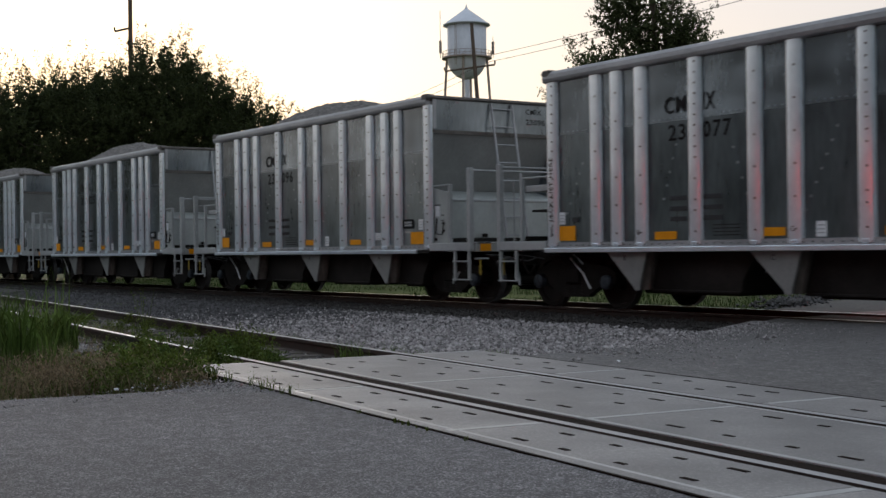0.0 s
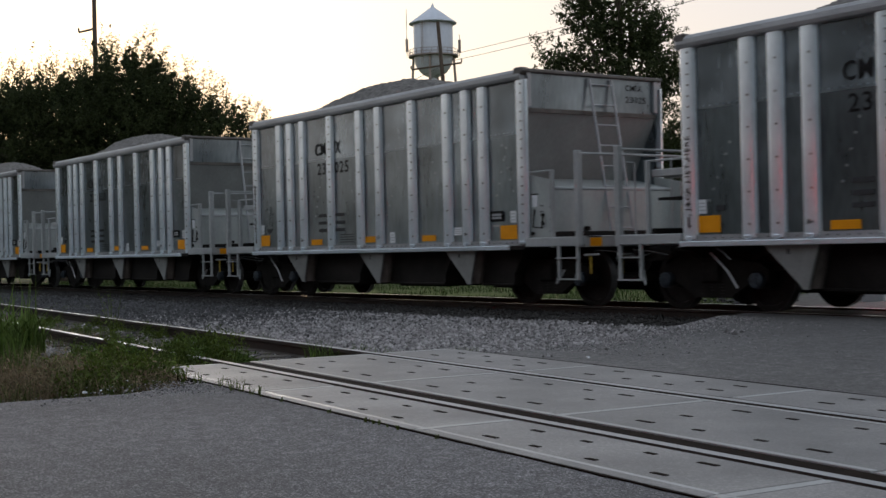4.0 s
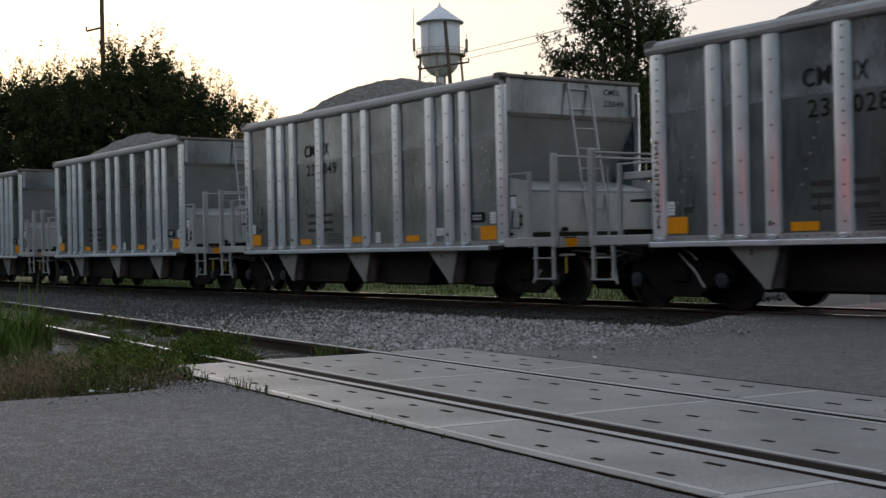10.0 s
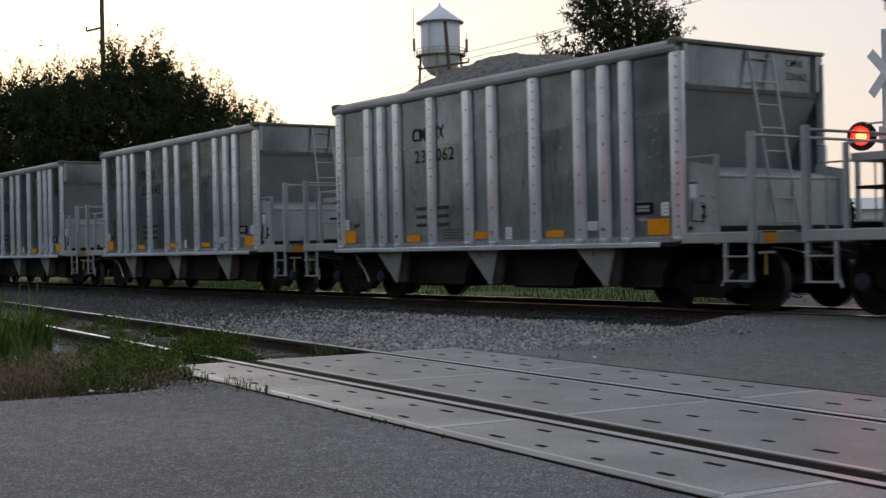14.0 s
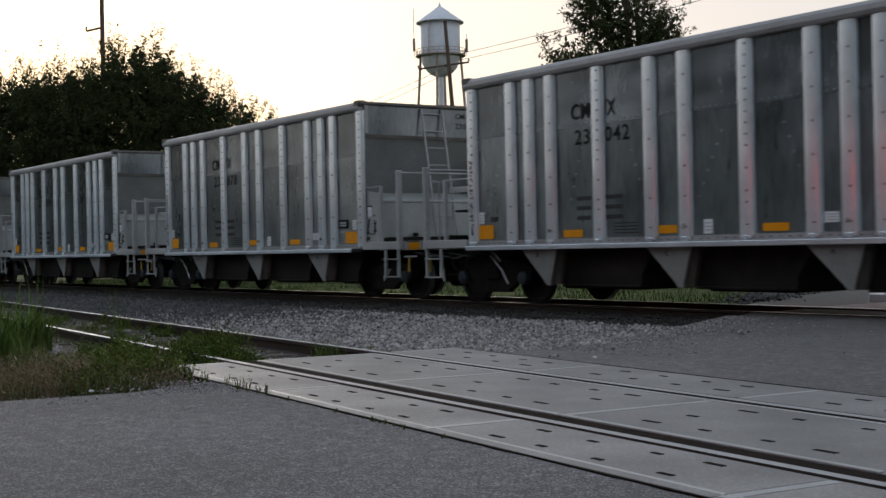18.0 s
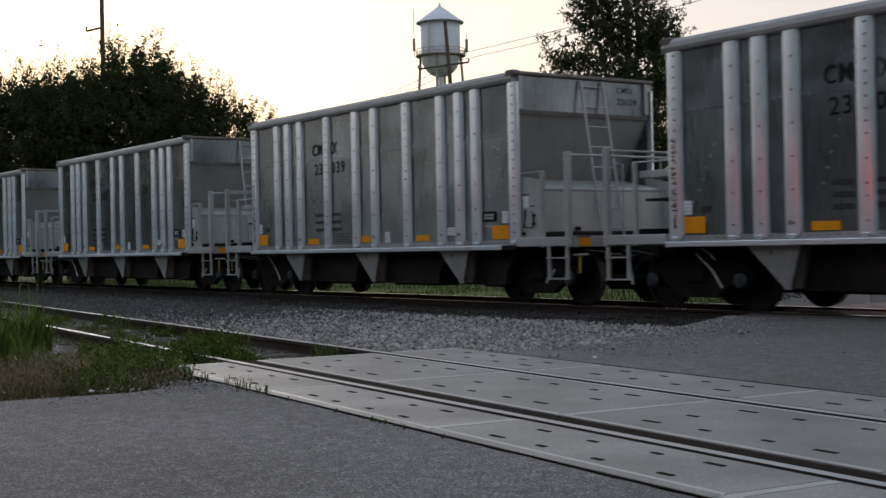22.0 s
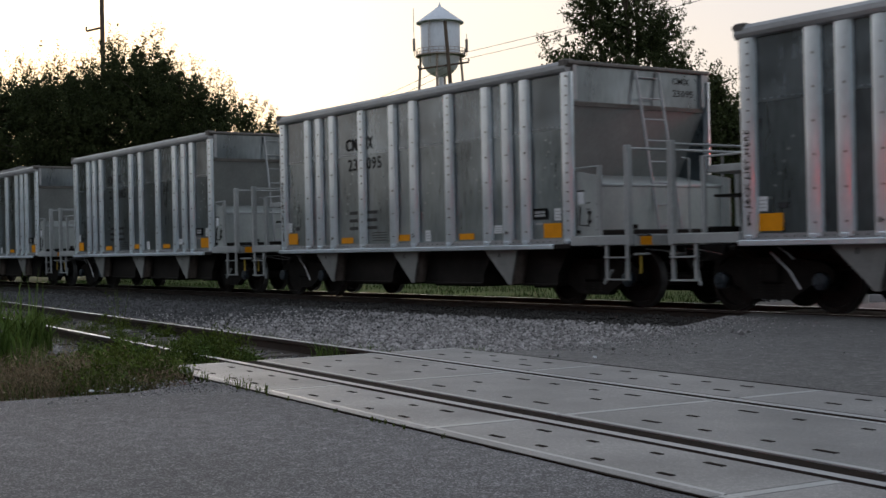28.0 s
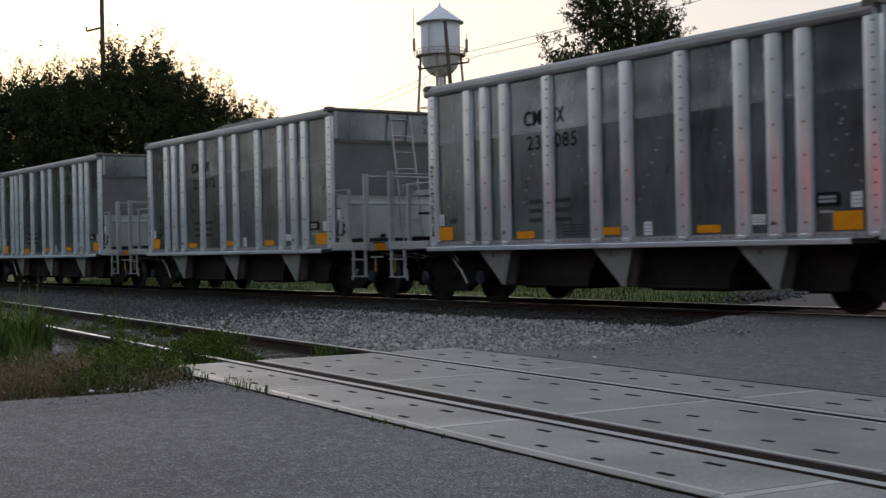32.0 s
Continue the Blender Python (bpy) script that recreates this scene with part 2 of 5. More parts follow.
def bent(bm, pts, r, n=6):
    """A round bar bent through the points, one closed tube."""
    pts = [Vector(p) for p in pts]
    rings = []
    for i, p in enumerate(pts):
        way = (pts[min(i + 1, len(pts) - 1)] - pts[max(i - 1, 0)]).normalized()
        side = way.cross(Vector((.31, .92, .23))).normalized()
        up = way.cross(side)
        rings.append([bm.verts.new(p + (side * math.cos(6.2832 * k / n) + up * math.sin(6.2832 * k / n)) * r) for k in range(n)])
    for A, B in zip(rings, rings[1:]):
        for k in range(n):
            bm.faces.new((A[k], A[(k + 1) % n], B[(k + 1) % n], B[k]))
    bm.faces.new(rings[0][::-1])
    bm.faces.new(rings[-1])


def lathe(bm, profile, n=24, axis=1, centre=(0, 0, 0)):
    """Turn a profile of (radius, height along axis) round that axis."""
    rings = []
    for r, h in profile:
        ring = []
        for i in range(n):
            a = 2 * math.pi * i / n
            c = [r * math.cos(a), r * math.sin(a)]
            c.insert(axis, h)
            ring.append(bm.verts.new(Vector(c) + Vector(centre)))
        rings.append(ring)
    for A, B in zip(rings, rings[1:]):
        for i in range(n):
            bm.faces.new((A[i], A[(i + 1) % n], B[(i + 1) % n], B[i]))
    bm.faces.new(rings[0][::-1])
    bm.faces.new(rings[-1])


def finish(bm, material, smooth=False):
    bmesh.ops.recalc_face_normals(bm, faces=bm.faces)
    me = bpy.data.meshes.new("mesh")
    bm.to_mesh(me)
    bm.free()
    for m in material if isinstance(material, (list, tuple)) else [material]:
        me.materials.append(m)
    if smooth:
        me.shade_smooth()
    return me


def part(name, bm, material, parent, label="", smooth=False):
    ob = new(name, finish(bm, material, smooth) if isinstance(bm, bmesh.types.BMesh) else bm)
    if not isinstance(bm, bmesh.types.BMesh) and material is not None and not bm.materials:
        bm.materials.append(material)
    ob.parent = parent
    if label:
        ob["label"] = label
    return ob


def made(fn, *a, **k):
    bm = bmesh.new()
    fn(bm, *a, **k)
    return bm


def thing(name, label, category, at=(0, 0, 0), group="", kind=""):
    return tagged_at(new(name), label, category, at, group, kind)


def tagged_at(ob, label, category, at, group="", kind=""):
    ob.location = at
    return tagged(ob, label, category, group, kind)


def soup(name, verts, faces, material):
    me = bpy.data.meshes.new(name)
    me.from_pydata(verts, [], faces)
    me.materials.append(material)
    return me


LETTERS = {}


def letters(text, size, material):
    """A thin mesh of the text, origin at its lower left, in the xz plane facing -y."""
    key = (text, size, material.name)
    if key not in LETTERS:
        cu = bpy.data.curves.new("text", "FONT")
        cu.body, cu.size, cu.extrude, cu.resolution_u = text, size, .001, 2
        cu.offset, cu.space_character = size * .012, 1.12
        ob = bpy.data.objects.new("text", cu)
        scene.collection.objects.link(ob)
        me = bpy.data.meshes.new_from_object(ob.evaluated_get(bpy.context.evaluated_depsgraph_get()))
        bpy.data.objects.remove(ob)
        me.transform(Matrix.Rotation(math.pi / 2, 4, "X"))
        me.materials.clear()
        me.materials.append(material)
        LETTERS[key] = me
    return LETTERS[key]


def lettering(text, size, material, parent, x, y, z, label="", turn=None, width=0):
    me = letters(text, size, material)
    ob = new("lettering", me)
    ob.parent = parent
    m = Matrix.Translation((x, y, z))
    if turn:
        m = m @ turn
    if width:
        w = max(v.co.x for v in me.vertices) - min(v.co.x for v in me.vertices)
        m = m @ Matrix.Diagonal((width / w, 1, 1, 1))
    ob.matrix_local = m
    if label:
        ob["label"] = label
    return ob


# ---- ground, road and tracks ----
rng = np.random.default_rng(7)


def strip(name, label, category, corners, z0, z1, material, kind="structure"):
    ob = new(name, finish(made(prism, corners, 2, z0, z1), material))
    return tagged(ob, label, category, kind=kind)


def build_ground():
    bm = bmesh.new()
    xs = [-2500, -700, -250, -120] + [-100 + 4 * i for i in range(32)] + [60, 150, 500, 2500]
    ys = [-2500, -500, -100, -30] + [-10 + 3 * i for i in range(36)] + [130, 250, 700, 2500]
    grid = []
    for x in xs:
        row = []
        for y in ys:
            far = y > 20 or y < -8 or x < -30 or x > 8
            z = -.26 + (.10 * noise.noise((x * .15, y * .15, 0)) if far else 0)
            row.append(bm.verts.new((x, y, z)))
        grid.append(row)
    for a, b in zip(grid, grid[1:]):
        for i in range(len(ys) - 1):
            bm.faces.new((a[i], b[i], b[i + 1], a[i + 1]))
    tagged(new("ground", finish(bm, M_EARTH, True)), "rough grassy ground reaching the horizon", "ground", kind="structure")


SA = -0.0999
S_DIR, S_NRM = Vector((math.cos(SA), math.sin(SA), 0)), Vector((-math.sin(SA), math.cos(SA), 0))
S_ORG = S_DIR * -9.13 + S_NRM * 4.174           # near siding rail at a panel joint


def siding(s, off, z=0.0):
    return S_ORG + S_DIR * s + S_NRM * off + Vector((0, 0, z))


RAIL = [(-.035, 0), (.035, 0), (.037, -.035), (.010, -.05), (.009, -.13), (.065, -.15), (.065, -.165),
        (-.065, -.165), (-.065, -.15), (-.009, -.13), (-.010, -.05), (-.037, -.035)]


def rail_mesh(length, head):
    bm = bmesh.new()
    prism(bm, RAIL, 0, 0, length)
    me = finish(bm, [M_RAILSIDE, head])
    for p in me.polygons:
        if p.normal.z > .9 and p.center.z > -.02:
            p.material_index = 1
    return me


def track(name, label, org, turn, offs, length, ties, head):
    t = new(name)
    tagged(t, label, "railway track", kind="structure")
    t.matrix_world = Matrix.Translation(org) @ Matrix.Rotation(turn, 4, "Z")
    rm = rail_mesh(length, head)
    for o in offs:
        r = part("rail", rm, None, t)
        r.location = (0, o, 0)
    tm = finish(made(box, -.115, .115, -1.3, 1.3, -.32, -.145, .012), M_TIE)
    for x in ties:
        q = part("tie", tm, None, t)
        q.location = (x + rng.uniform(-.03, .03), sum(offs) / 2 + rng.uniform(-.04, .04), rng.uniform(-.01, .01))
        q.rotation_euler = (0, 0, rng.uniform(-.02, .02))
    return t


def build_tracks():
    track("railway_track", "main line of shiny rails on dark ties", (-190, LINE_Y, 0), 0, (-.755, .755), 280,
          [130 + .56 * i for i in range(84)], M_RAILTOP)
    track("railway_track", "siding of worn rails half hidden in weeds", siding(-58, 0), SA, (0, 1.511), 95,
          [20 + .56 * i for i in range(63)], M_RAILDULL)


ROAD_EDGE = [(-9.25, 7.9), (-10.1, 8.3), (-10.3, 9.2), (-10.8, 10.3), (-11.5, 11.9), (-12.3, 13.3), (-12.9, 14.40)]


def build_road():
    b = siding(14.4, -.745)
    near = [(-9.15, -30), (5.2, -30), (b.x, b.y), (siding(-.5, -.745).x, siding(-.5, -.745).y), (-9.55, 4.45), (-9.2, 3.6), (-9.35, 2.6), (-9.1, 1.0)]
    strip("road", "worn grey asphalt road in front of the crossing", "road", near, -.3, -.012, M_ASPHALT)
    c, d = siding(-1.6, 2.36), siding(14.4, 2.36)
    mid = [(d.x, d.y), (5.5, 14.40)] + ROAD_EDGE[::-1][:-1] + [(c.x, c.y)]
    strip("road", "grey asphalt road between the two tracks", "road", mid, -.3, -.014, M_ASPHALT2)
    strip("road", "asphalt between the main line rails", "road", [(-13.0, 14.62), (8.5, 14.62), (8.5, 15.90), (-13.2, 15.90)], -.3, -.03, M_ASPHALT2)
    strip("road", "grey asphalt road running on beyond the tracks", "road", [(-13.3, 16.12), (8.5, 16.12), (6, 60), (-2, 140), (-14, 140), (-14.5, 40)], -.3, -.02, M_ASPHALT2)


def build_shoulder():
    strip("shoulder", "packed pale gravel shoulder beyond the tracks", "shoulder", [(-15.2, 16.3), (-13.35, 16.3), (-13.7, 30), (-21, 30), (-17.6, 21), (-16.4, 18.5)], -.32, -.10, M_BED)
    def heap(n):
        k = rng.uniform(0, 1, n)
        return np.stack([-16.6 - 2.2 * k + rng.normal(0, .35, n), 18.7 + 3.2 * k + rng.normal(0, .3, n), np.full(n, -.14) + rng.uniform(0, .1, n)], 1)
    stones(420, heap, (.025, .075), M_DIMSTONE, "rubble", "low ridge of broken stone beside the road")


def build_panels():
    """Concrete crossing panels between and beside the siding rails, each with its lifting slots."""
    def slab(w0, w1):
        """One slab from offset w0 to w1 across the track."""
        bm = bmesh.new()
        box(bm, .008, 2.472, w0, w1, -.25, -.006, .008)
        return bm
    kinds = {"near": (-.74, -.062), "gauge": (.205, 1.405), "far": (1.60, 2.355)}
    slots = {"near": [(.52, -.225, .16), (1.0, -.235, .11), (1.50, -.235, .11), (1.90, -.215, .18), (.55, -.54, .18), (.97, -.545, .11), (1.47, -.55, .11), (1.97, -.55, .14)],
             "gauge": [(.59, .46, .2), (1.04, .47, .11), (1.52, .47, .11), (1.93, .46, .2), (.55, .80, .12), (1.99, .86, .12), (.59, 1.19, .2), (1.03, 1.17, .11), (1.53, 1.17, .11), (1.96, 1.18, .2)],
             "far": [(.62, 1.84, .16), (1.085, 1.84, .11), (1.60, 1.835, .11), (2.09, 1.83, .2), (.60, 2.14, .16), (1.09, 2.13, .11), (1.61, 2.115, .11), (2.03, 2.115, .16)]}
    meshes = {k: finish(slab(*v), M_CONC) for k, v in kinds.items()}
    slot_mesh = finish(made(box, -.5, .5, -.022, .022, -.02, .001), M_RUBBER)
    root = new("level_crossing")
    tagged(root, "pale concrete crossing panels with lifting slots round the siding rails", "level crossing", kind="structure")
    root.matrix_world = Matrix.Translation(siding(0, 0)) @ Matrix.Rotation(SA, 4, "Z")
    edge = finish(made(prism, [(-.005, -.03), (.10, -.002), (.10, -.12), (-.005, -.12)], 0, .01, 2.47), M_STEELEDGE)
    inner = finish(made(box, .01, 2.47, 0, .11, -.12, -.003, .004), M_STEELEDGE)
    for i in range(-1, 6):
        for k in kinds:
            ob = part("panel", meshes[k], None, root)
            ob.location = (i * 2.48 + .15, 0, rng.uniform(-.003, .002))
            for sx, so, sl in slots[k]:
                q = part("slot", slot_mesh, None, ob)
                q.matrix_local = Matrix.Translation((sx, so + rng.uniform(-.01, .01), -.004)) @ Matrix.Diagonal((sl * .72, .7, 1, 1))
            if k == "near":
                q = part("edge_angle", edge, None, ob, "pale worn steel edge")
                q.location = (0, -.745, 0)
            w0, w1 = kinds[k]
            part("end_edge", made(box, .008, .075, w0 + .03, w1 - .03, -.1, -.004), M_STEELEDGE, ob, "pale worn panel end")
            if k == "gauge":
                for o, k in ((.207, .4), (1.36, .4)):
                    q = part("edge_angle", inner, None, ob, "pale worn steel edge")
                    q.matrix_local = Matrix.Translation((0, o, .001)) @ Matrix.Diagonal((1, k, 1, 1))
    # dark strips along the panels: gap shadow and dirt drawn as one colour
    for o0, o1, w in ((-.747, -.756, .014), (2.357, 2.368, .014)):
        n = 150
        pts = [(-1.9 + 16.2 * i / n, o0) for i in range(n + 1)]
        pts += [(x, o1 + (w if o1 > 0 else -w) * (.6 + 1.2 * noise.noise((x * 5, o0, 0)))) for x, y in pts[::-1]]
        part("dirt_joint", made(prism, pts, 2, -.05, -.004), M_RUBBER, root, "dark crumbled joint, gap shadow and dirt in one strip")
    for o0, o1, z, m in ((.038, .204, -.010, M_RUBBER), (-.061, -.038, -.04, M_RUBBER), (1.406, 1.472, -.012, M_STEELEDGE), (1.548, 1.599, -.045, M_RUBBER)):
        part("flangeway", made(box, -2.33, 14.6, o0, o1, -.2, z), m, root)


def stones(n, place, size, material, name, label):
    """Loose crushed stones as one object: jittered octahedra."""
    base = np.array([(1, 0, 0), (-1, 0, 0), (0, 1, 0), (0, -1, 0), (0, 0, 1), (0, 0, -1)], float)
    tri = np.array([(0, 2, 4), (2, 1, 4), (1, 3, 4), (3, 0, 4), (2, 0, 5), (1, 2, 5), (3, 1, 5), (0, 3, 5)])
    c = place(n)
    n = len(c)
    r = rng.uniform(*size, n)
    v = base[None] * (1 + rng.uniform(-.35, .35, (n, 6, 1))) + rng.uniform(-.28, .28, (n, 6, 3))
    v *= r[:, None, None]
    a = rng.uniform(0, 6.28, n)
    co, si = np.cos(a)[:, None], np.sin(a)[:, None]
    v = np.stack([v[..., 0] * co - v[..., 1] * si, v[..., 0] * si + v[..., 1] * co, v[..., 2] * .75], -1) + c[:, None, :]
    f = (tri[None] + 6 * np.arange(n)[:, None, None]).reshape(-1, 3)
    me = soup(name, v.reshape(-1, 3).tolist(), f.tolist(), material)
    return tagged(new(name, me), label, "gravel", kind="stuff")


def road_left(y):
    for (x0, y0), (x1, y1) in zip(ROAD_EDGE, ROAD_EDGE[1:]):
        if y0 <= y <= y1:
            return x0 + (x1 - x0) * (y - y0) / (y1 - y0)
    return ROAD_EDGE[0][0] if y < ROAD_EDGE[0][1] else ROAD_EDGE[-1][0]


def bed_height(x, y):
    """Gravel surface between and along the tracks."""
    d = abs(y - LINE_Y)
    main = -.13 if d < 1.9 else -.13 - min(.10, (d - 1.9) * .07)
    off = y - S_ORG.y - (x - S_ORG.x) * math.tan(SA)
    if -.9 < off < 2.4:
        main = -.155
    return main + .025 * noise.noise((x * .7, y * .7, 3.0)) + .012 * noise.noise((x * 2.3, y * 2.3, 5.0))


def build_gravel():
    bm = bmesh.new()
    xs = [-120, -90, -70, -58] + [-50 + .8 * i for i in range(50)]
    ys = [4.0 + .5 * i for i in range(30)]
    grid = [[bm.verts.new((min(x, road_left(y) + .5 if y > 7.5 else -9.3), y, bed_height(x, y))) for y in ys] for x in xs]
    for a, b in zip(grid, grid[1:]):
        for i in range(len(ys) - 1):
            if (a[i].co - b[i].co).length > .01:
                bm.faces.new((a[i], b[i], b[i + 1], a[i + 1]))
    me = finish(bm, [M_BED, M_BLACKBED, M_SOIL], True)
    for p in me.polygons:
        # black strip of bed along the main line
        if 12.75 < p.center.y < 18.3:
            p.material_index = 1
        elif p.center.x < -11.2 and -.9 < p.center.y - (p.center.x - S_ORG.x) * math.sin(SA) - S_ORG.y < 1.5:
            p.material_index = 2
    tagged(new("gravel_bed", me), "grey crushed stone bed between the tracks, black under the main line", "gravel bed", kind="structure")

    def between(n):
        x = -rng.uniform(3.0, 6.6, n) ** 2
        y = rng.uniform(4.3, 12.9, n)
        near_rail = (x - S_ORG.x) * math.sin(SA) + S_ORG.y
        lim = np.array([road_left(b) + .25 * noise.noise((b * 1.3, 0, 0)) for b in y])
        keep = (x < lim + np.where((rng.uniform(0, 1, n) < .05) & (y > 8.4), rng.exponential(.3, n), 0)) & (y > near_rail + np.where(x < -12.3, -.7, .3)) & ((y > near_rail + 2.45) | (x < -11.55)) & (np.abs(y - near_rail) > .07) & (np.abs(y - near_rail - 1.52) > .07)
        keep &= (np.abs(y - near_rail - .6) > .95) | (rng.uniform(0, 1, n) < .05)
        x, y = x[keep], y[keep]
        on_road = np.array([a > road_left(b) - .02 for a, b in zip(x, y)])
        return np.stack([x, y, np.where(on_road, -.006, [bed_height(a, b) + .012 for a, b in zip(x, y)])], 1)
    def undimmed(n):
        q = between(n)
        return q[q[:, 0] + rng.normal(0, 2.5, len(q)) > -21]

    def dimmed(n):
        q = between(n)
        return q[q[:, 0] + rng.normal(0, 2.5, len(q)) < -21]
    stones(100000, undimmed, (.012, .042), M_STONE, "loose_gravel", "loose grey crushed stones between the tracks")
    stones(60000, dimmed, (.016, .046), M_DIMSTONE, "grimy_gravel", "grimy crushed stones further up the line, coloured darker for the dimmer light there")

    def strewn(n):
        y = rng.uniform(8.2, 13.6, n)
        x = np.array([road_left(b) for b in y]) + rng.exponential(.6, n) * rng.uniform(.2, 1, n) - .15
        return np.stack([x, y, np.full(n, -.010)], 1)
    stones(4500, strewn, (.004, .013), M_STONE, "strewn_grit", "fine grit strewn over the edge of the road")

    def spilled(n):
        x, y = -9.35 + rng.normal(0, .28, n), 4.15 + rng.normal(0, .28, n)
        k = rng.uniform(0, 1, n) < .35
        x, y = np.where(k, -9.2 + rng.uniform(-.25, .35, n), x), np.where(k, rng.uniform(1.5, 4.4, n), y)
        return np.stack([x, y, np.full(n, -.008)], 1)
    stones(1100, spilled, (.003, .009), M_STONE, "spilled_gravel", "loose grit spilled on the road edge")

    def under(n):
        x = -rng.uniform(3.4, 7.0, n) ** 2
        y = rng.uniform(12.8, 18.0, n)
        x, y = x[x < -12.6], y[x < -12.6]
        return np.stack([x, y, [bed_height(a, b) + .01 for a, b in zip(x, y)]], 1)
    stones(16000, under, (.02, .045), M_BLACKBED, "dark_ballast", "black ballast stones along the main line")


build_ground()
build_tracks()
build_road()
build_panels()
build_gravel()
build_shoulder()

# ---- hopper cars ----
RIBS = [-9.74, -8.637, -8.144, -7.583, -6.417, -5.266, -4.549, -3.384, -2.244, -1.666, -1.161, -.070]
NEAR = -CAR_W / 2
SHEET = .065                                   # depth of the ribs before the sheet
Z_TOP = 3.99


def rib_mesh(k=1.0, d=SHEET, z0=1.06, z1=3.80):
    """A channel-shaped side post: slightly crowned face, rounded corners, steep flanks; the face looks to -y at y = 0."""
    bm = bmesh.new()
    h = [(.130, d), (.127, .048), (.120, .020), (.108, .0085), (.080, .0034), (.040, .0008)]
    o = [(-x * k, y) for x, y in h] + [(0, 0)] + [(x * k, y) for x, y in h[::-1]]
    A, B = [[bm.verts.new((x, y, z)) for x, y in o] for z in (z0, z1)]
    for i in range(len(o) - 1):
        bm.faces.new((A[i], B[i], B[i + 1], A[i + 1])).smooth = True
    box(bm, -.05, .05, -.022, .02, z0 - .02, z0 + .045, .012)
    return finish(bm, M_RIB)


def sheet_mesh(y, back, z0, z1, seed):
    """A thin side sheet, buckled a little inwards between its seams."""
    bm = bmesh.new()
    nx, nz = 96, 12
    x0, x1 = -HALF + .05, HALF - .05
    grid = []
    for i in range(nx + 1):
        x = x0 + (x1 - x0) * i / nx
        grid.append([])
        for j in range(nz + 1):
            z = z0 + (z1 - z0) * j / nz
            e = min(1.0, 4 * j / nz, 4 - 4 * j / nz)
            dent = .5 + .42 * noise.noise((x * 1.25 + seed, z * .75, seed)) + .3 * noise.noise((x * 2.9, z * 1.6, seed + 4))
            grid[-1].append(bm.verts.new((x, y + (1 if back > y else -1) * .018 * max(0.0, dent) * e, z)))
    for A, B in zip(grid, grid[1:]):
        for j in range(nz):
            bm.faces.new((A[j], B[j], B[j + 1], A[j + 1])).smooth = True
    box(bm, x0, x1, min(back, back + (y - back) * .3), max(back, back + (y - back) * .3), z0, z1)
    return bm


def bolts(points, r=.014, m=None):
    bm = bmesh.new()
    for x, y, z, s in points:
        rod(bm, (x, y, z), (x, y + s * .016, z), r, 6)
    return finish(bm, m or M_BOLT)


def wheelset_mesh():
    bm = bmesh.new()
    for s in (-1, 1):
        prof = [(.10, .70), (.13, .69), (.14, .735), (.36, .745), (.38, .70), (.455, .69), (.445, .815), (.37, .82), (.35, .775), (.14, .77), (.12, .86), (.08, .87), (.075, 1.05)]
        lathe(bm, [(r, s * h) for r, h in prof], 28)
    rod(bm, (0, -.7, 0), (0, .7, 0), .085, 12)
    wheels = len(bm.faces)
    for s in (-1, 1):
        lathe(bm, [(.115, s * 1.04), (.12, s * 1.13), (.095, s * 1.15), (.05, s * 1.155), (.045, s * 1.17), (.03, s * 1.17)], 16)
        for k in range(3):
            a = k * 2.094
            rod(bm, (.07 * math.cos(a), s * 1.14, .07 * math.sin(a)), (.07 * math.cos(a), s * 1.168, .07 * math.sin(a)), .018, 6)
    for i, f in enumerate(bm.faces):
        f.material_index = 1 if i >= wheels else 2 if i % 338 in range(140, 168) else 0
    return finish(bm, [M_TYRE, M_CAP, M_ROD])


def side_frame(bm, y):
    """Cast side frame of a three-piece truck, from above the bearings down to the spring seat."""
    o = [(-1.06, .60), (-1.06, .44), (-.98, .42), (-.98, .58), (-.76, .58), (-.72, .42), (-.42, .26), (-.36, .20), (.36, .20), (.42, .26), (.72, .42), (.76, .58), (.98, .58), (.98, .42), (1.06, .44), (1.06, .60),
         (.92, .70), (.40, .78), (-.40, .78), (-.92, .70)]
    prism(bm, o, 1, y - .07, y + .07)


WHEELSET = wheelset_mesh()
RIB, POST = rib_mesh(1.02), rib_mesh(1.05)


def truck(car, x):
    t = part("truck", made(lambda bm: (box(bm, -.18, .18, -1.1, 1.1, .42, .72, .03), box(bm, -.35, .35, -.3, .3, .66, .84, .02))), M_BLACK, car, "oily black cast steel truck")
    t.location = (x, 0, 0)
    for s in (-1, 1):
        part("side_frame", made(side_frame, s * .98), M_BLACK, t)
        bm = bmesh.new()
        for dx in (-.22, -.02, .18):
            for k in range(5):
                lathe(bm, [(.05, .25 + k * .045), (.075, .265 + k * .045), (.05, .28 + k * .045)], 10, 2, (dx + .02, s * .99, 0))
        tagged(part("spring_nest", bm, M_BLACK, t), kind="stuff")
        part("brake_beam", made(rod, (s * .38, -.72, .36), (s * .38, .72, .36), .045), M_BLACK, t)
    for s in (-1, 1):
        w = part("wheelset", WHEELSET, None, t)
        w.location = (s * .889, 0, .457)
    return t


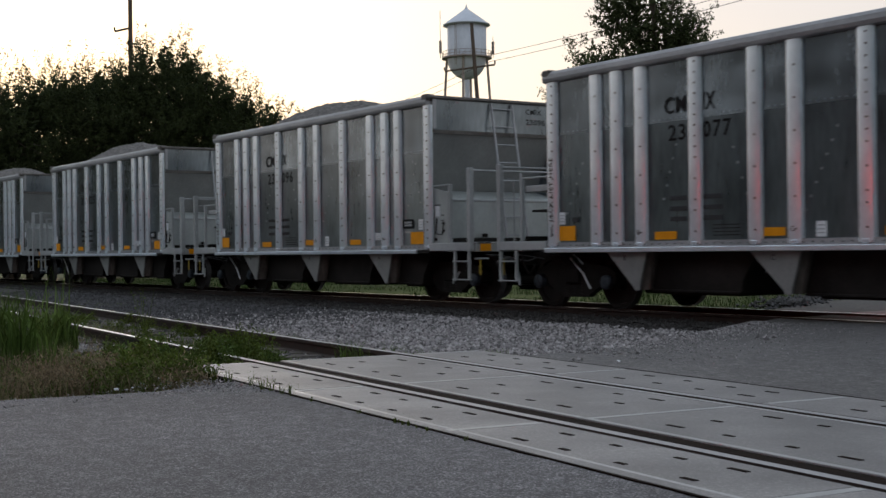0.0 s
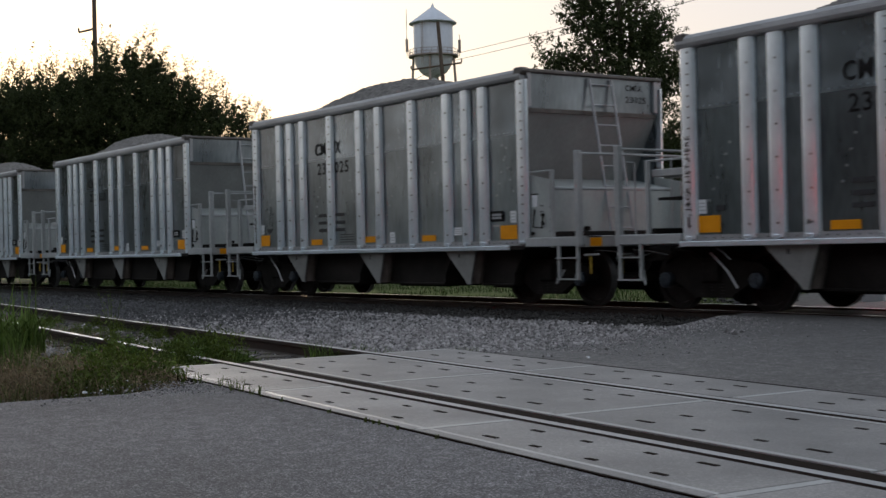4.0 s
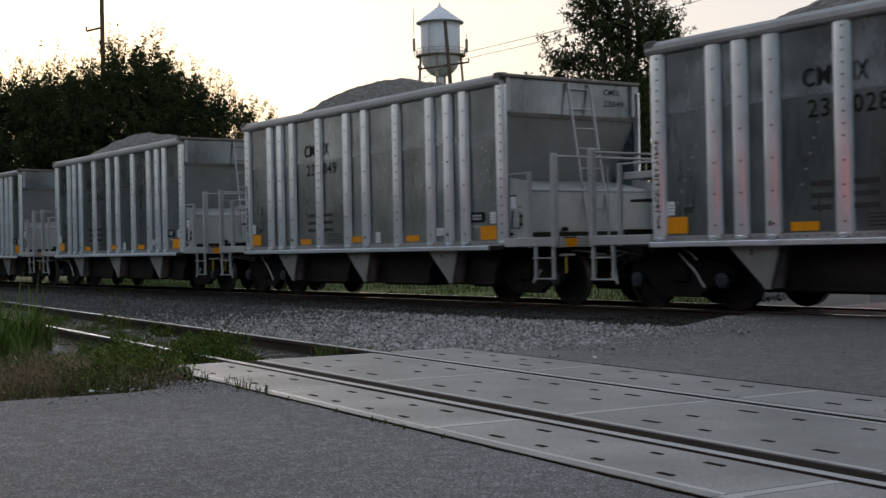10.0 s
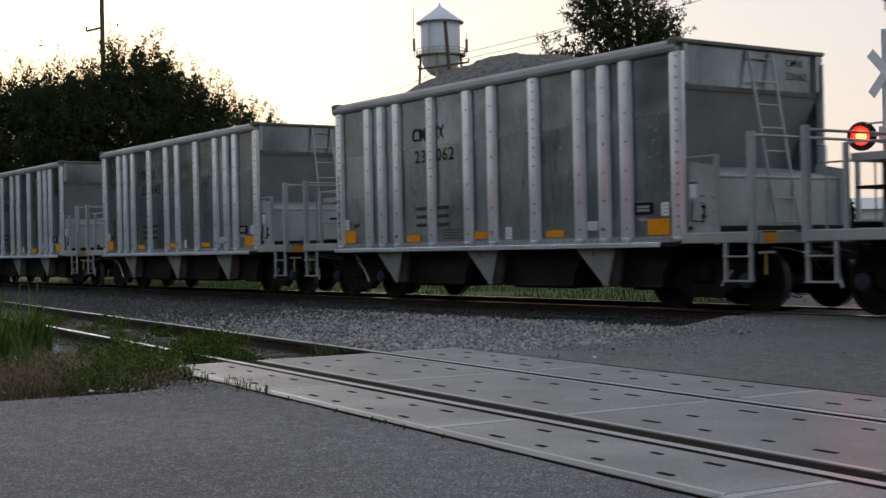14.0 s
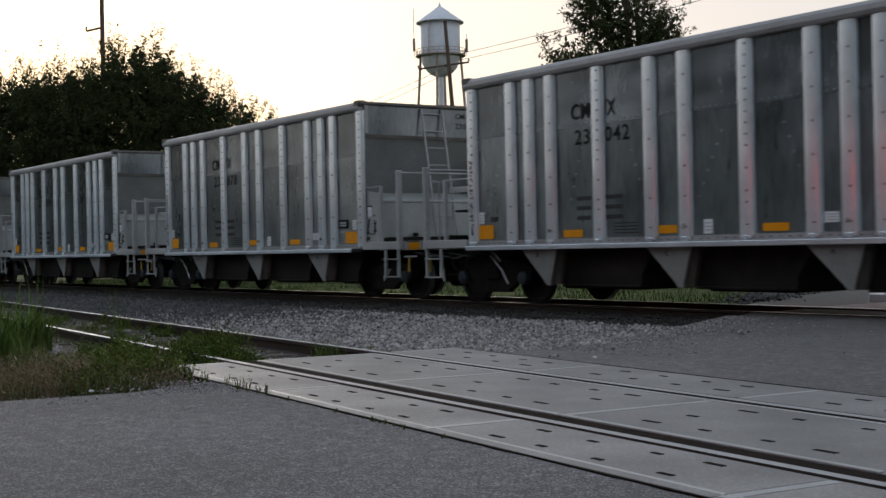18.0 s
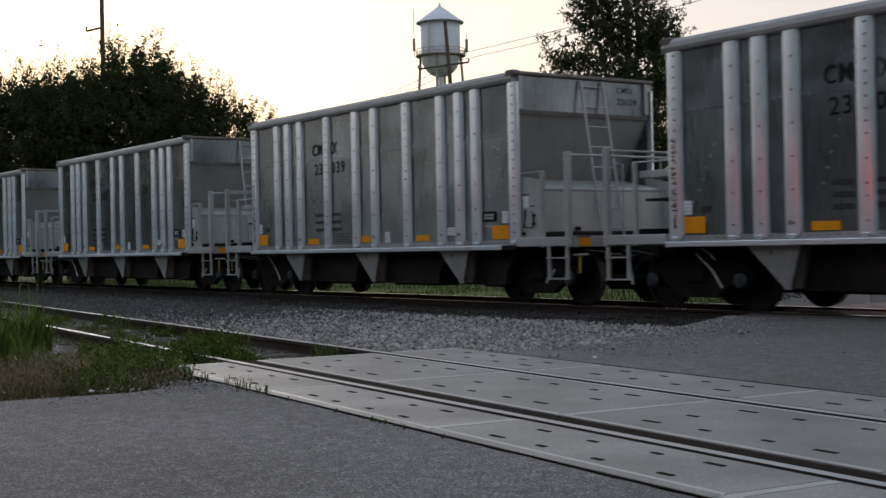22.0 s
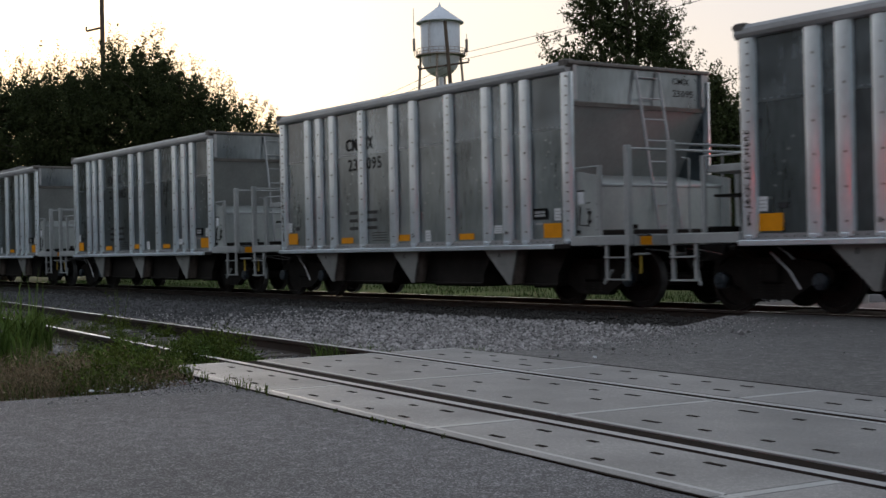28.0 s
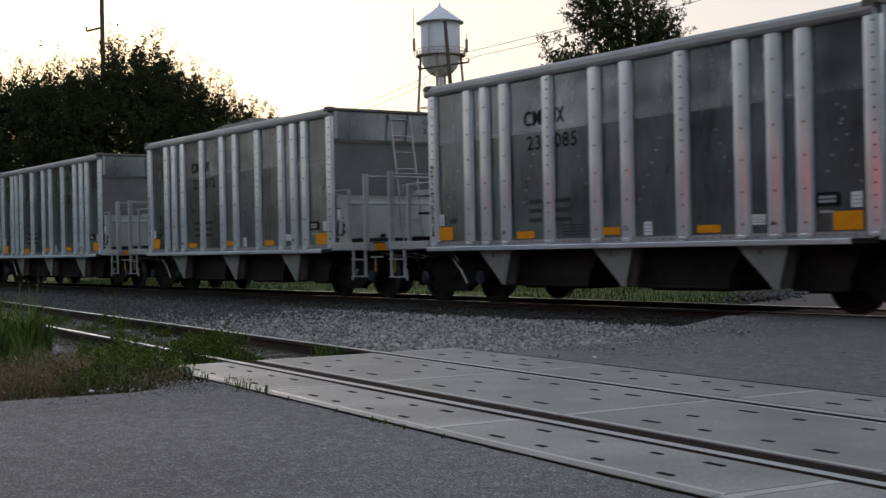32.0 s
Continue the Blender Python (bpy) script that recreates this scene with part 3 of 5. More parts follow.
def car_end(car, s, brake):
    """Everything past the body on one end: s = 1 for the end that leads, -1 for the other."""
    def X(e):
        return s * (HALF + e)

    def xbox(bm, e0, e1, *r, **k):
        box(bm, min(X(e0), X(e1)), max(X(e0), X(e1)), *r, **k)
    part("end_band", made(xbox, -.05, -.01, -1.5, 1.5, 3.33, 3.93), M_SHEET, car, "dull aluminium upper end sheet")
    part("end_ledge", made(xbox, -.07, .015, -1.5, 1.5, 3.26, 3.335), M_LEDGE, car)
    part("end_chord", made(xbox, -.14, .07, -1.62, 1.62, 3.925, Z_TOP - .003, bevel=.012), M_LIP, car, "rolled top lip coloured dark like its shaded underside")
    bm = bmesh.new()
    prism(bm, [(X(-.06), 3.27), (X(-.01), 3.27), (X(-.72), 1.98), (X(-.77), 1.98)], 1, -1.49, 1.49)
    part("corner_cap", made(xbox, -.17, .03, -1.632, -1.44, 3.88, 4.01, bevel=.02), M_LEDGE, car, "black corner cap")
    part("slope_sheet", bm, M_SLOPE, car, "dusty grey sloping end sheet")
    e = -.76 if brake else .36
    part("end_bulkhead", made(xbox, e, e + .04, -1.48, 1.48, 1.12, 1.98, bevel=.01), M_BULK, car, "pale grey-green bulkhead plate")
    if not brake:
        part("bulkhead_roll", made(rod, (X(.385), -1.47, 1.965), (X(.385), 1.47, 1.965), .03, 10), M_WHITE, car, "", True)
        bm = bmesh.new()
        prism(bm, [(X(-.66), 2.20), (X(.40), 1.985), (X(.40), 1.95), (X(-.66), 2.15)], 1, -1.48, 1.48)
        part("bulkhead_top", bm, M_BULK, car)
        part("latch", made(xbox, .40, .46, -.62, -.52, 1.26, 1.33, bevel=.008), M_BLACK, car)
    for y in (-1, 1):
        if not brake:
            bm = bmesh.new()
            prism(bm, [(X(-.05), 1.12), (X(.595), 1.12), (X(.595), 2.10), (X(-.05), 2.22)], 1, y * 1.49 - .012, y * 1.49 + .012)
            part("side_plate", bm, M_BULK, car, "pale grey closure plate")
        part("corner_flange", made(xbox, -.03, .05, min(y * 1.42, y * 1.5), max(y * 1.42, y * 1.5), 3.36, 3.92), M_CHORD, car)
        part("platform_sill", made(xbox, .02, 1.40, y * 1.56 - .04, y * 1.56 + .04, 1.0, 1.15, bevel=.01), M_WHITE, car)
        part("handrail_post", made(xbox, .665, .73, y * 1.56 - .035, y * 1.56 + .035, .98, 2.25, bevel=.008), M_WHITE, car)
        part("corner_post", made(xbox, 1.29, 1.39, y * 1.555 - .05, y * 1.555 + .05, .98, 2.52, bevel=.01), M_WHITE, car)
        bm = bmesh.new()
        bent(bm, [(X(.0), y * 1.5, 2.24), (X(.70), y * 1.55, 2.24)], .016)
        bent(bm, [(X(1.14), y * 1.40, 1.12), (X(1.14), y * 1.40, 2.24), (X(1.2), y * 1.5, 2.26)], .014)
        part("grab_rail", bm, M_WHITE, car)
        st = part("step", made(xbox, .83, .885, y * 1.57 - .02, y * 1.57 + .02, .46, 1.02), M_WHITE, car, "pale grey hanging step")
        part("step_hanger", made(xbox, 1.285, 1.345, y * 1.57 - .02, y * 1.57 + .02, .46, 1.02), M_WHITE, st)
        for z in (.46, .80):
            part("tread", made(xbox, .84, 1.335, y * 1.57 - .06, y * 1.57 + .04, z, z + .022), M_WHITE, st)
        bm = bmesh.new()
        bent(bm, [(X(.78), y * 1.57, .40), (X(.9), y * 1.5, .62)], .022)
        part("step_brace", bm, M_WHITE, car)
    part("platform", made(xbox, .02, 1.38, -1.52, 1.52, 1.05, 1.10), M_SLOPE, car, "open steel end platform")
    part("end_sill", made(xbox, 1.33, 1.41, -1.5, 1.5, .98, 1.16, bevel=.01), M_WHITE, car)
    part("end_sill_lower", made(xbox, .62, .70, -1.5, 1.5, 1.16, 1.24, bevel=.01), M_BLACK, car)
    bm = bmesh.new()
    bent(bm, [(X(1.35), -1.54, 2.47), (X(1.35), 1.54, 2.47)], .021, 8)
    part("handrail", bm, M_WHITE, car)
    for y, r in ((1.4, .02), (.5, .016)):
        part("rail_stanchion", made(rod, (X(1.35), y, 1.1), (X(1.35), y, 2.47), r), M_WHITE, car)
    # leaning ladder
    lad = part("ladder", made(lambda b: [rod(b, (X(.03), y, 3.9), (X(.53), y, 1.2), .024, 8) for y in (-.11, .40)]), M_CHORD, car, "leaning aluminium end ladder")
    for k in range(8):
        f = .04 + k * .132
        part("rung", made(rod, (X(.03 + .50 * f), -.11, 3.9 - 2.7 * f), (X(.03 + .50 * f), .40, 3.9 - 2.7 * f), .014, 6), M_CHORD, lad)
    # coupler and air hose
    bm = bmesh.new()
    xbox(bm, .9, 1.68, -.09, .09, .78, .96, bevel=.02)
    prism(bm, [(X(1.62), -.16), (X(1.83), -.18), (X(1.95), -.05), (X(1.90), .10), (X(1.74), .02), (X(1.72), .16), (X(1.60), .14)], 2, .74, 1.0)
    part("coupler", bm, M_BLACK, car, "black knuckle coupler")
    bm = bmesh.new()
    pts = [(X(1.36 + .30 * k / 8), -.42 + .10 * k / 8, .95 - .38 * math.sin(math.pi * k / 10)) for k in range(9)]
    bent(bm, pts, .022)
    part("air_hose", bm, M_BLACK, car)
    bm = bmesh.new()
    bent(bm, [(X(1.38), -1.25, .93), (X(1.42), -.9, .90), (X(1.40), -.3, .80), (X(1.42), .1, .90)], .011)
    part("uncoupling_lever", bm, M_ROD, car)
    part("end_reflector", made(xbox, 1.41, 1.418, -1.39, -1.15, .995, 1.13), M_ORANGE, car, "orange reflective plate")
    part("hose_bracket", made(xbox, 1.38, 1.47, -1.50, -1.24, .84, .875, bevel=.006), M_WHITE, car, "pale hose bracket")
    part("release_handle", made(xbox, 1.43, 1.455, -1.43, -1.40, .56, .84), M_YELLOW, car, "dull yellow hanging release handle")
    part("draft_sill", made(xbox, -.6, 1.3, -.28, .28, .72, 1.05, bevel=.01), M_BLACK, car)
    if not brake:
        part("white_label", made(xbox, .12, .26, -1.512, -1.503, 1.66, 1.86), M_LABEL, car)
        bm = bmesh.new()
        bent(bm, [(X(.20), -1.53, 1.62), (X(.20), -1.56, 1.33), (X(.42), -1.56, 1.31), (X(.42), -1.53, 1.52)], .014)
        part("plate_handle", bm, M_BLACK, car)
        part("label_cap", made(xbox, .11, .27, -1.513, -1.502, 1.862, 1.885), M_BLACK, car)
        part("bulkhead_seam", made(xbox, .401, .406, -1.2, 1.3, 1.235, 1.25), M_BLACK, car)
        for y0, y1 in ((-1.45, -1.15), (-.75, -.15), (.3, .9)):
            part("sill_slot", made(xbox, 1.41, 1.414, y0, y1, 1.135, 1.155), M_BLACK, car)
        studs = [(X(.595) - .02, -1.503, z, -1) for z in (1.25, 1.45, 1.65)] + [(X(e1), -1.503, 1.68, -1) for e1 in (.34, .39)] + [(X(e1), -1.503, 1.58, -1) for e1 in (.34, .39)]
        tagged(part("plate_bolts", bolts(studs, .012), None, car), kind="stuff")
        for e0, z0 in ((.36, 1.50), (.36, 1.36), (.10, 1.20)):
            part("latch", made(xbox, e0, e0 + .07, -1.53, -1.50, z0, z0 + .05, bevel=.006), M_BLACK, car)
    if brake:
        part("brake_shelf", made(xbox, -.02, .68, -1.5, 1.2, 2.0, 2.11, bevel=.01), M_WHITE, car, "pale grey brake shelf")
        part("brake_tray", made(xbox, .05, .75, -1.3, 1.1, 1.66, 1.70), M_BLACK, car)
        bm = bmesh.new()
        rod(bm, (X(.75), -.2, 1.45), (X(.75), .75, 1.45), .17, 14)
        part("air_reservoir", bm, M_BLACK, car, "dark air reservoir")
        for y in (-.9, -.3, .3, .9):
            part("brake_stand_bar", made(xbox, .58, .63, y - .025, y + .025, 1.1, 2.02), M_WHITE, car)
        bm = bmesh.new()
        lathe(bm, [(.26, -.012), (.28, 0), (.26, .012)], 20, 0, (X(1.2), .6, 2.1))
        part("brake_wheel", bm, M_BLACK, car)


def hopper_car():
    car = thing("hopper_car", "open aluminium hopper car with ribbed sides rolling on the main line", "hopper car", group="train of hopper cars")
    for s in (-1, 1):
        ys, yo = s * (CAR_W / 2 - SHEET), s * CAR_W / 2
        part("lower_sheet", sheet_mesh(ys, ys - s * .05, 1.08, 2.92, 3 + s), M_SHEET, car, "dull aluminium side sheet with bolts")
        part("upper_sheet", sheet_mesh(ys + s * .006, ys - s * .045, 2.90, 3.82, 13 + s), M_SHEET2, car, "smooth aluminium upper side sheet")
        part("top_chord", made(prism, [(yo - s * .14, 3.79), (yo - s * .02, 3.79), (yo + s * .02, 3.81), (yo + s * .035, 3.86), (yo + s * .03, 3.93), (yo, 3.975), (yo - s * .05, Z_TOP), (yo - s * .14, Z_TOP)], 0, -HALF - .02, HALF), M_CHORD, car, "worn grey aluminium top chord")
        part("sill_flange", made(box, -HALF + .02, HALF - .02, min(yo - s * .015, ys - s * .03), max(yo - s * .015, ys - s * .03), 1.03, 1.12), M_CHORD, car)
        part("side_sill", made(box, -HALF - .02, HALF - .40, min(yo + s * .03, ys - s * .1), max(yo + s * .03, ys - s * .1), .955, 1.03, .008), M_RIB, car, "bright aluminium side sill")
        part("sill_end", made(box, HALF - .40, HALF + .02, min(yo, ys), max(yo, ys), .955, 1.03, .008), M_BLACK, car)
        for i, u in enumerate(RIBS):
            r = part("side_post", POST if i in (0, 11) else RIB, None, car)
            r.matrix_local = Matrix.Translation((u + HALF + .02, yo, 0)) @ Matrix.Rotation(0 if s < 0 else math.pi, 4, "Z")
        pts = []
        for i, u in enumerate(RIBS):
            step = .155 if i in (0, 4, 7, 11) else .44
            z = 1.25
            while z < 3.8:
                if not (i in (4, 7) and z < 2.3 and int(z * 7) % 2):
                    pts.append((u + HALF + .055, yo, z, s))
                z += step
        studs = []
        for c0, dx, z0, dz, n in ((-8.9, -.08, 1.6, .16, 6), (-6.75, -.07, 1.75, .2, 5), (-5.75, .08, 1.55, .22, 5), (-3.75, -.09, 1.5, .18, 7), (-2.8, .08, 1.6, .2, 6), (-.7, .07, 1.75, .2, 6), (-.45, -.07, 1.9, .2, 5)):
            for k in range(n):
                studs.append((c0 + dx * (n - k) + HALF, ys - s * .012, z0 + dz * k, s))
        tagged(part("bolting", bolts(pts, .0145), None, car), kind="stuff")
        tagged(part("sheet_studs", bolts(studs, .02, M_STUD), None, car), kind="stuff")
        small = []
        for k in range(60):
            small.append((-HALF + .15 + k * .162, yo - s * .015, 1.075, s))
        tagged(part("sill_bolting", bolts(small, .011), None, car), kind="stuff")
        seam = [(-HALF + .2 + k * .12, ys + s * .002, 2.945, s) for k in range(80)]
        tagged(part("seam_bolting", bolts(seam, .008, M_STUD), None, car), kind="stuff")
    for g, (u0, long) in enumerate(((-8.435, 1.74), (-5.415, 1.74), (-2.41, .80))):
        h = u0 + HALF
        for s in (-1, 1):
            bm = bmesh.new()
            prism(bm, [(h, .96), (h + .925, .96), (h + .765, .43), (h + .76, .36), (h + .66, .36), (h + .60, .43)], 1, s * 1.50 - .015, s * 1.50 + .015)
            part("hopper_gusset", bm, M_GUSSET, car, "pale triangular hopper gusset")
            bm = bmesh.new()
            for k in range(4):
                y0, y1 = s * (1.48 - .055 * k), s * (1.48 - .055 * (k + 1))
                e = (.0, .012, .045, .05, .03)
                v = [bm.verts.new(c) for c in ((h + .915 + e[k], y0, .96), (h + .915 + e[k + 1], y1, .96), (h + .765 + e[k + 1], y1, .37), (h + .765 + e[k], y0, .37))]
                bm.faces.new(v)
            part("hopper_end_plate", bm, M_RUSTY, car, "rust-streaked end plate of the discharge hopper")
            if s < 0:
                lettering(("B", "C", "A")[g], .11, M_INK, car, h + .40, -1.519, .83)
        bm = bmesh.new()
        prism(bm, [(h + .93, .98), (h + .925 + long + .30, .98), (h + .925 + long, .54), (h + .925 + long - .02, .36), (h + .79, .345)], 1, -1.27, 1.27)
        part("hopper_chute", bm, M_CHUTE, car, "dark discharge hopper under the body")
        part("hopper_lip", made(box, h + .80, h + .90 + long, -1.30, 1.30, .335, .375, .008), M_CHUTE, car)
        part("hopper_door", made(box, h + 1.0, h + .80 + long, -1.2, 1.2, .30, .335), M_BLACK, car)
    for pts, r, m in (([(-9.30, -1.50, .93), (-9.14, -1.52, .86), (-9.02, -1.52, .76)], .014, M_ROD), ([(-9.62, -1.28, .86), (-9.30, -1.28, .60), (-9.12, -1.28, .36)], .016, M_MAST)):
        bm = bmesh.new()
        bent(bm, [(u + HALF, y, z) for u, y, z in pts], r)
        part("brake_lever", bm, m, car, "worn steel brake lever")
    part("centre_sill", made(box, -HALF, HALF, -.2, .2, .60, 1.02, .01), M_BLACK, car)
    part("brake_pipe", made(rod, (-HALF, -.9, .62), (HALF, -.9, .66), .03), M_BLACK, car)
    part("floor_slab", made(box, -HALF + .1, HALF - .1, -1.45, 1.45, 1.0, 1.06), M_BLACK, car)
    truck(car, HALF - .07)
    truck(car, -HALF + .07)
    car_end(car, 1, False)
    car_end(car, -1, True)
    # reflectors and stickers on the near side
    yl = NEAR + SHEET - .004
    for u0, u1, z0, z1 in ((-9.63, -9.17, 1.15, 1.39), (-7.29, -6.82, 1.14, 1.26), (-5.13, -4.73, 1.16, 1.28), (-3.11, -2.66, 1.15, 1.26), (-.715, -.255, 1.14, 1.38)):
        part("reflector", made(box, u0 + HALF, u1 + HALF, yl - .004, yl, z0, z1), M_ORANGE, car, "orange reflective rectangle")
    for u0, u1, z0, z1 in ((-9.60, -9.43, 1.42, 1.62), (-4.20, -4.03, 1.14, 1.345), (-2.08, -1.84, 1.24, 1.38), (-.43, -.265, 1.42, 1.62)):
        lb = part("sticker", made(box, u0 + HALF, u1 + HALF, yl - .004, yl, z0, z1), M_LABEL, car, "white data sticker with grey bars")
        for k in range(3):
            part("text_bar", made(box, u0 + HALF + .03, u1 + HALF - .03, yl - .006, yl - .003, z0 + (z1 - z0) * (.2 + .25 * k), z0 + (z1 - z0) * (.28 + .25 * k)), M_PALE, lb)
    pl = part("data_plate", made(box, -.98 + HALF, -.62 + HALF, yl - .012, yl, 1.45, 1.63, .02), M_INK, car, "black framed data plate")
    part("plate_face", made(box, -.94 + HALF, -.66 + HALF, yl - .014, yl - .008, 1.485, 1.595), M_FAINT, pl)
    for k in range(4):
        for z in (1.495, 1.548):
            part("text_bar", made(box, -.925 + HALF + k * .068, -.872 + HALF + k * .068, yl - .016, yl - .013, z, z + .036), M_PALE, pl)
    part("small_plate", made(box, -.92 + HALF, -.72 + HALF, yl - .006, yl, 1.36, 1.395), M_PALE, car)
    part("small_plate", made(box, -9.25 + HALF, -9.08 + HALF, yl - .006, yl, 1.45, 1.53), M_FAINT, car)
    for k in range(3):
        for u0, w in ((-6.95, .34), (-6.27, .38)):
            part("text_bar", made(box, u0 + HALF, u0 + HALF + w, yl - .003, yl, 1.72 - .155 * k, 1.785 - .155 * k), M_FAINT, car, "faded line of small lettering")
    for k in range(4):
        part("text_bar", made(box, -6.07 + HALF, -5.56 + HALF, yl - .003, yl, 1.33 - .05 * k, 1.345 - .05 * k), M_FAINT, car)
    lettering("JACK LIFT HERE", .115, M_INK, car, RIBS[0] + HALF + .05, NEAR - .004, 1.47, "black stencilled words on the corner post", Matrix.Rotation(-math.pi / 2, 4, "Y"), 1.08)
    part("arrow_bar", made(box, RIBS[0] + HALF + .01, RIBS[0] + HALF + .035, NEAR - .006, NEAR + .004, 1.22, 1.38), M_INK, car)
    for ch, i in (("B", 3), ("C", 6), ("A", 9)):
        lettering(ch, .10, M_INK, car, RIBS[i] + HALF - .035, NEAR - .004, 1.22)
    return car


def mark(car, number):
    """Reporting marks on the near side and the leading end."""
    yl = NEAR + SHEET - .003
    yu = yl - .006
    tag = "black stencilled reporting marks"
    lettering("CM", .352, M_INK, car, -7.065 + HALF, yu, 3.02, tag, None, .45)
    lettering("IX", .352, M_INK, car, -6.265 + HALF, yu, 3.02, tag, None, .235)
    lettering("23", .338, M_INK, car, -6.985 + HALF, yl, 2.615, tag, None, .36)
    lettering(number, .338, M_INK, car, -6.27 + HALF, yl, 2.615, tag, None, .56)
    end = Matrix.Rotation(math.pi / 2, 4, "Z")
    lettering("CMIX", .15, M_INK, car, HALF - .006, .77, 3.73, "small black reporting marks", end, .40)
    lettering("23" + number, .16, M_INK, car, HALF - .006, .77, 3.52, "small black reporting marks", end, .49)


def heap(seed, peak, lean):
    """A mound of crushed rock filling the body up to the chord."""
    r = random.Random(seed)
    nx, ny = (190, 60) if peak > 4 else (30, 10)
    v, f = [], []
    for i in range(nx + 1):
        for j in range(ny + 1):
            x = -HALF + .12 + (CAR_LEN - .24) * i / nx
            y = -1.46 + 2.92 * j / ny
            a = (x - lean) / 3.4
            ridge = max(0.0, 1 - abs(a) ** 2.0) * max(0.0, 1 - (y / 1.55) ** 2)
            z = 3.62 + (peak - 3.62) * ridge ** .8 + .05 * noise.noise((x * 2 + seed, y * 2, 0)) + .03 * noise.noise((x * 7, y * 7, seed)) + r.uniform(-.022, .022)
            v.append((x, y, z))
    for i in range(nx):
        for j in range(ny):
            a = i * (ny + 1) + j
            f.append((a, a + ny + 1, a + ny + 2, a + 1))
    return soup("gravel_load", v, f, M_LOAD)


CARS = [("077", 3.9), ("096", 4.52), ("025", 4.55), ("028", 4.55), ("049", 4.62), ("062", 4.60), ("042", 3.9), ("078", 3.85),
        ("039", 3.85), ("068", 3.9), ("095", 3.9), ("085", 3.85), ("072", 4.35), ("", 3.9), ("", 3.9), ("", 3.9), ("", 3.9)]
TRAIN = []


def build_train():
    first = hopper_car()
    for i, (number, peak) in enumerate(CARS):
        car = first if i == 0 else copy_thing(first, pose(0, 0, 0))
        TRAIN.append([car, None])
    for i, (number, peak) in enumerate(CARS):
        if number:
            mark(TRAIN[i][0], number)
        load = new("gravel_load", heap(i, peak, -1.2 if peak > 4 else 0))
        tagged(load, "heap of grey crushed rock in the hopper car" if peak > 4 else "level load of grey crushed rock in the hopper car", "gravel load", "train of hopper cars", "stuff")
        TRAIN[i][1] = load


build_train()

# ---- crossing signals ----


def signal_head(root, x, z, lit, aim):
    """A lamp unit facing -y, turned by aim: round black backboard, hood, and a disc that turns its lit face to the lens and away."""
    h = part("signal_lamp", made(lathe, [(.26, .03), (.262, .05), (.25, .06)], 32), M_HOOD, root, "round black signal backboard")
    h.matrix_local = Matrix.Translation((x, 0, z)) @ Matrix.Rotation(aim, 4, "Z")
    bm = bmesh.new()
    n = 16
    ring = []
    for i in range(n + 1):
        a = math.radians(-25 + 230 * i / n)
        d = -.22 + .12 * abs(math.cos(a))
        ring.append([bm.verts.new((r * math.cos(a), y, r * math.sin(a))) for r, y in ((.165, .03), (.175, d), (.168, d), (.158, .03))])
    for A, B in zip(ring, ring[1:]):
        for k in range(4):
            bm.faces.new((A[k], B[k], B[(k + 1) % 4], A[(k + 1) % 4]))
    part("hood", bm, M_HOOD, h)
    part("lamp_case", made(lathe, [(.05, .24), (.16, .20), (.17, .06), (.165, .05)], 20), M_HOOD, h)
    bm = bmesh.new()
    lathe(bm, [(.157, -.004), (.157, .004)], 28)
    lathe(bm, [(.10, -.008), (.105, -.0042)], 20)
    me = finish(bm, [M_REDOFF, lit, M_GLOWCORE])
    for p in me.polygons:
        if p.normal.y < -.9:
            p.material_index = 2 if p.center.y < -.006 else 1
    d = part("lens", me, None, h, "red signal lens")
    d.location = (0, -.01, 0)
    return d


def crossing_signal(at, turn, lit, aim):
    root = thing("crossing_signal", "white crossbuck mast with hooded red flashing lamps beside the road", "crossing signal", at, "crossing signals")
    root.rotation_euler = (0, 0, turn)
    part("mast", made(rod, (0, .06, 0), (0, .06, 4.7), .06, 14), M_MAST, root, "galvanised steel mast")
    part("base", made(lambda b: (box(b, -.25, .25, -.19, .31, -.3, .06, .02), rod(b, (0, .06, .05), (0, .06, .35), .1, 12, .065))), M_MAST, root)
    for a in (47, -47):
        arm = part("crossbuck_arm", made(box, -.51, .51, -.012, .0 if a > 0 else -.002, -.09, .09), M_SIGN, root, "white crossbuck blade")
        arm.matrix_local = Matrix.Translation((.10, -.005 - (.014 if a > 0 else 0), 3.94)) @ Matrix.Rotation(radians(a), 4, "Y")
    part("lamp_bar", made(lambda b: (rod(b, (-.62, .06, 2.86), (.62, .06, 2.86), .028, 8), rod(b, (-.45, .08, 3.08), (.45, .08, 3.08), .02, 8))), M_MAST, root)
    part("junction_box", made(box, -.1, .1, -.02, .14, 2.7, 3.0, .01), M_MAST, root)
    return root, signal_head(root, -.5, 2.86, lit, aim), signal_head(root, .5, 2.86, lit, aim)


FAR_SIGNAL = crossing_signal((-14.36, 19.5, 0.0), math.radians(-4), M_GLOW, math.radians(28))
NEAR_SIGNAL = crossing_signal((-15.8, -6.0, -.1), math.radians(180), M_BEAM, math.radians(-24))

# ---- water tower, poles and wires ----


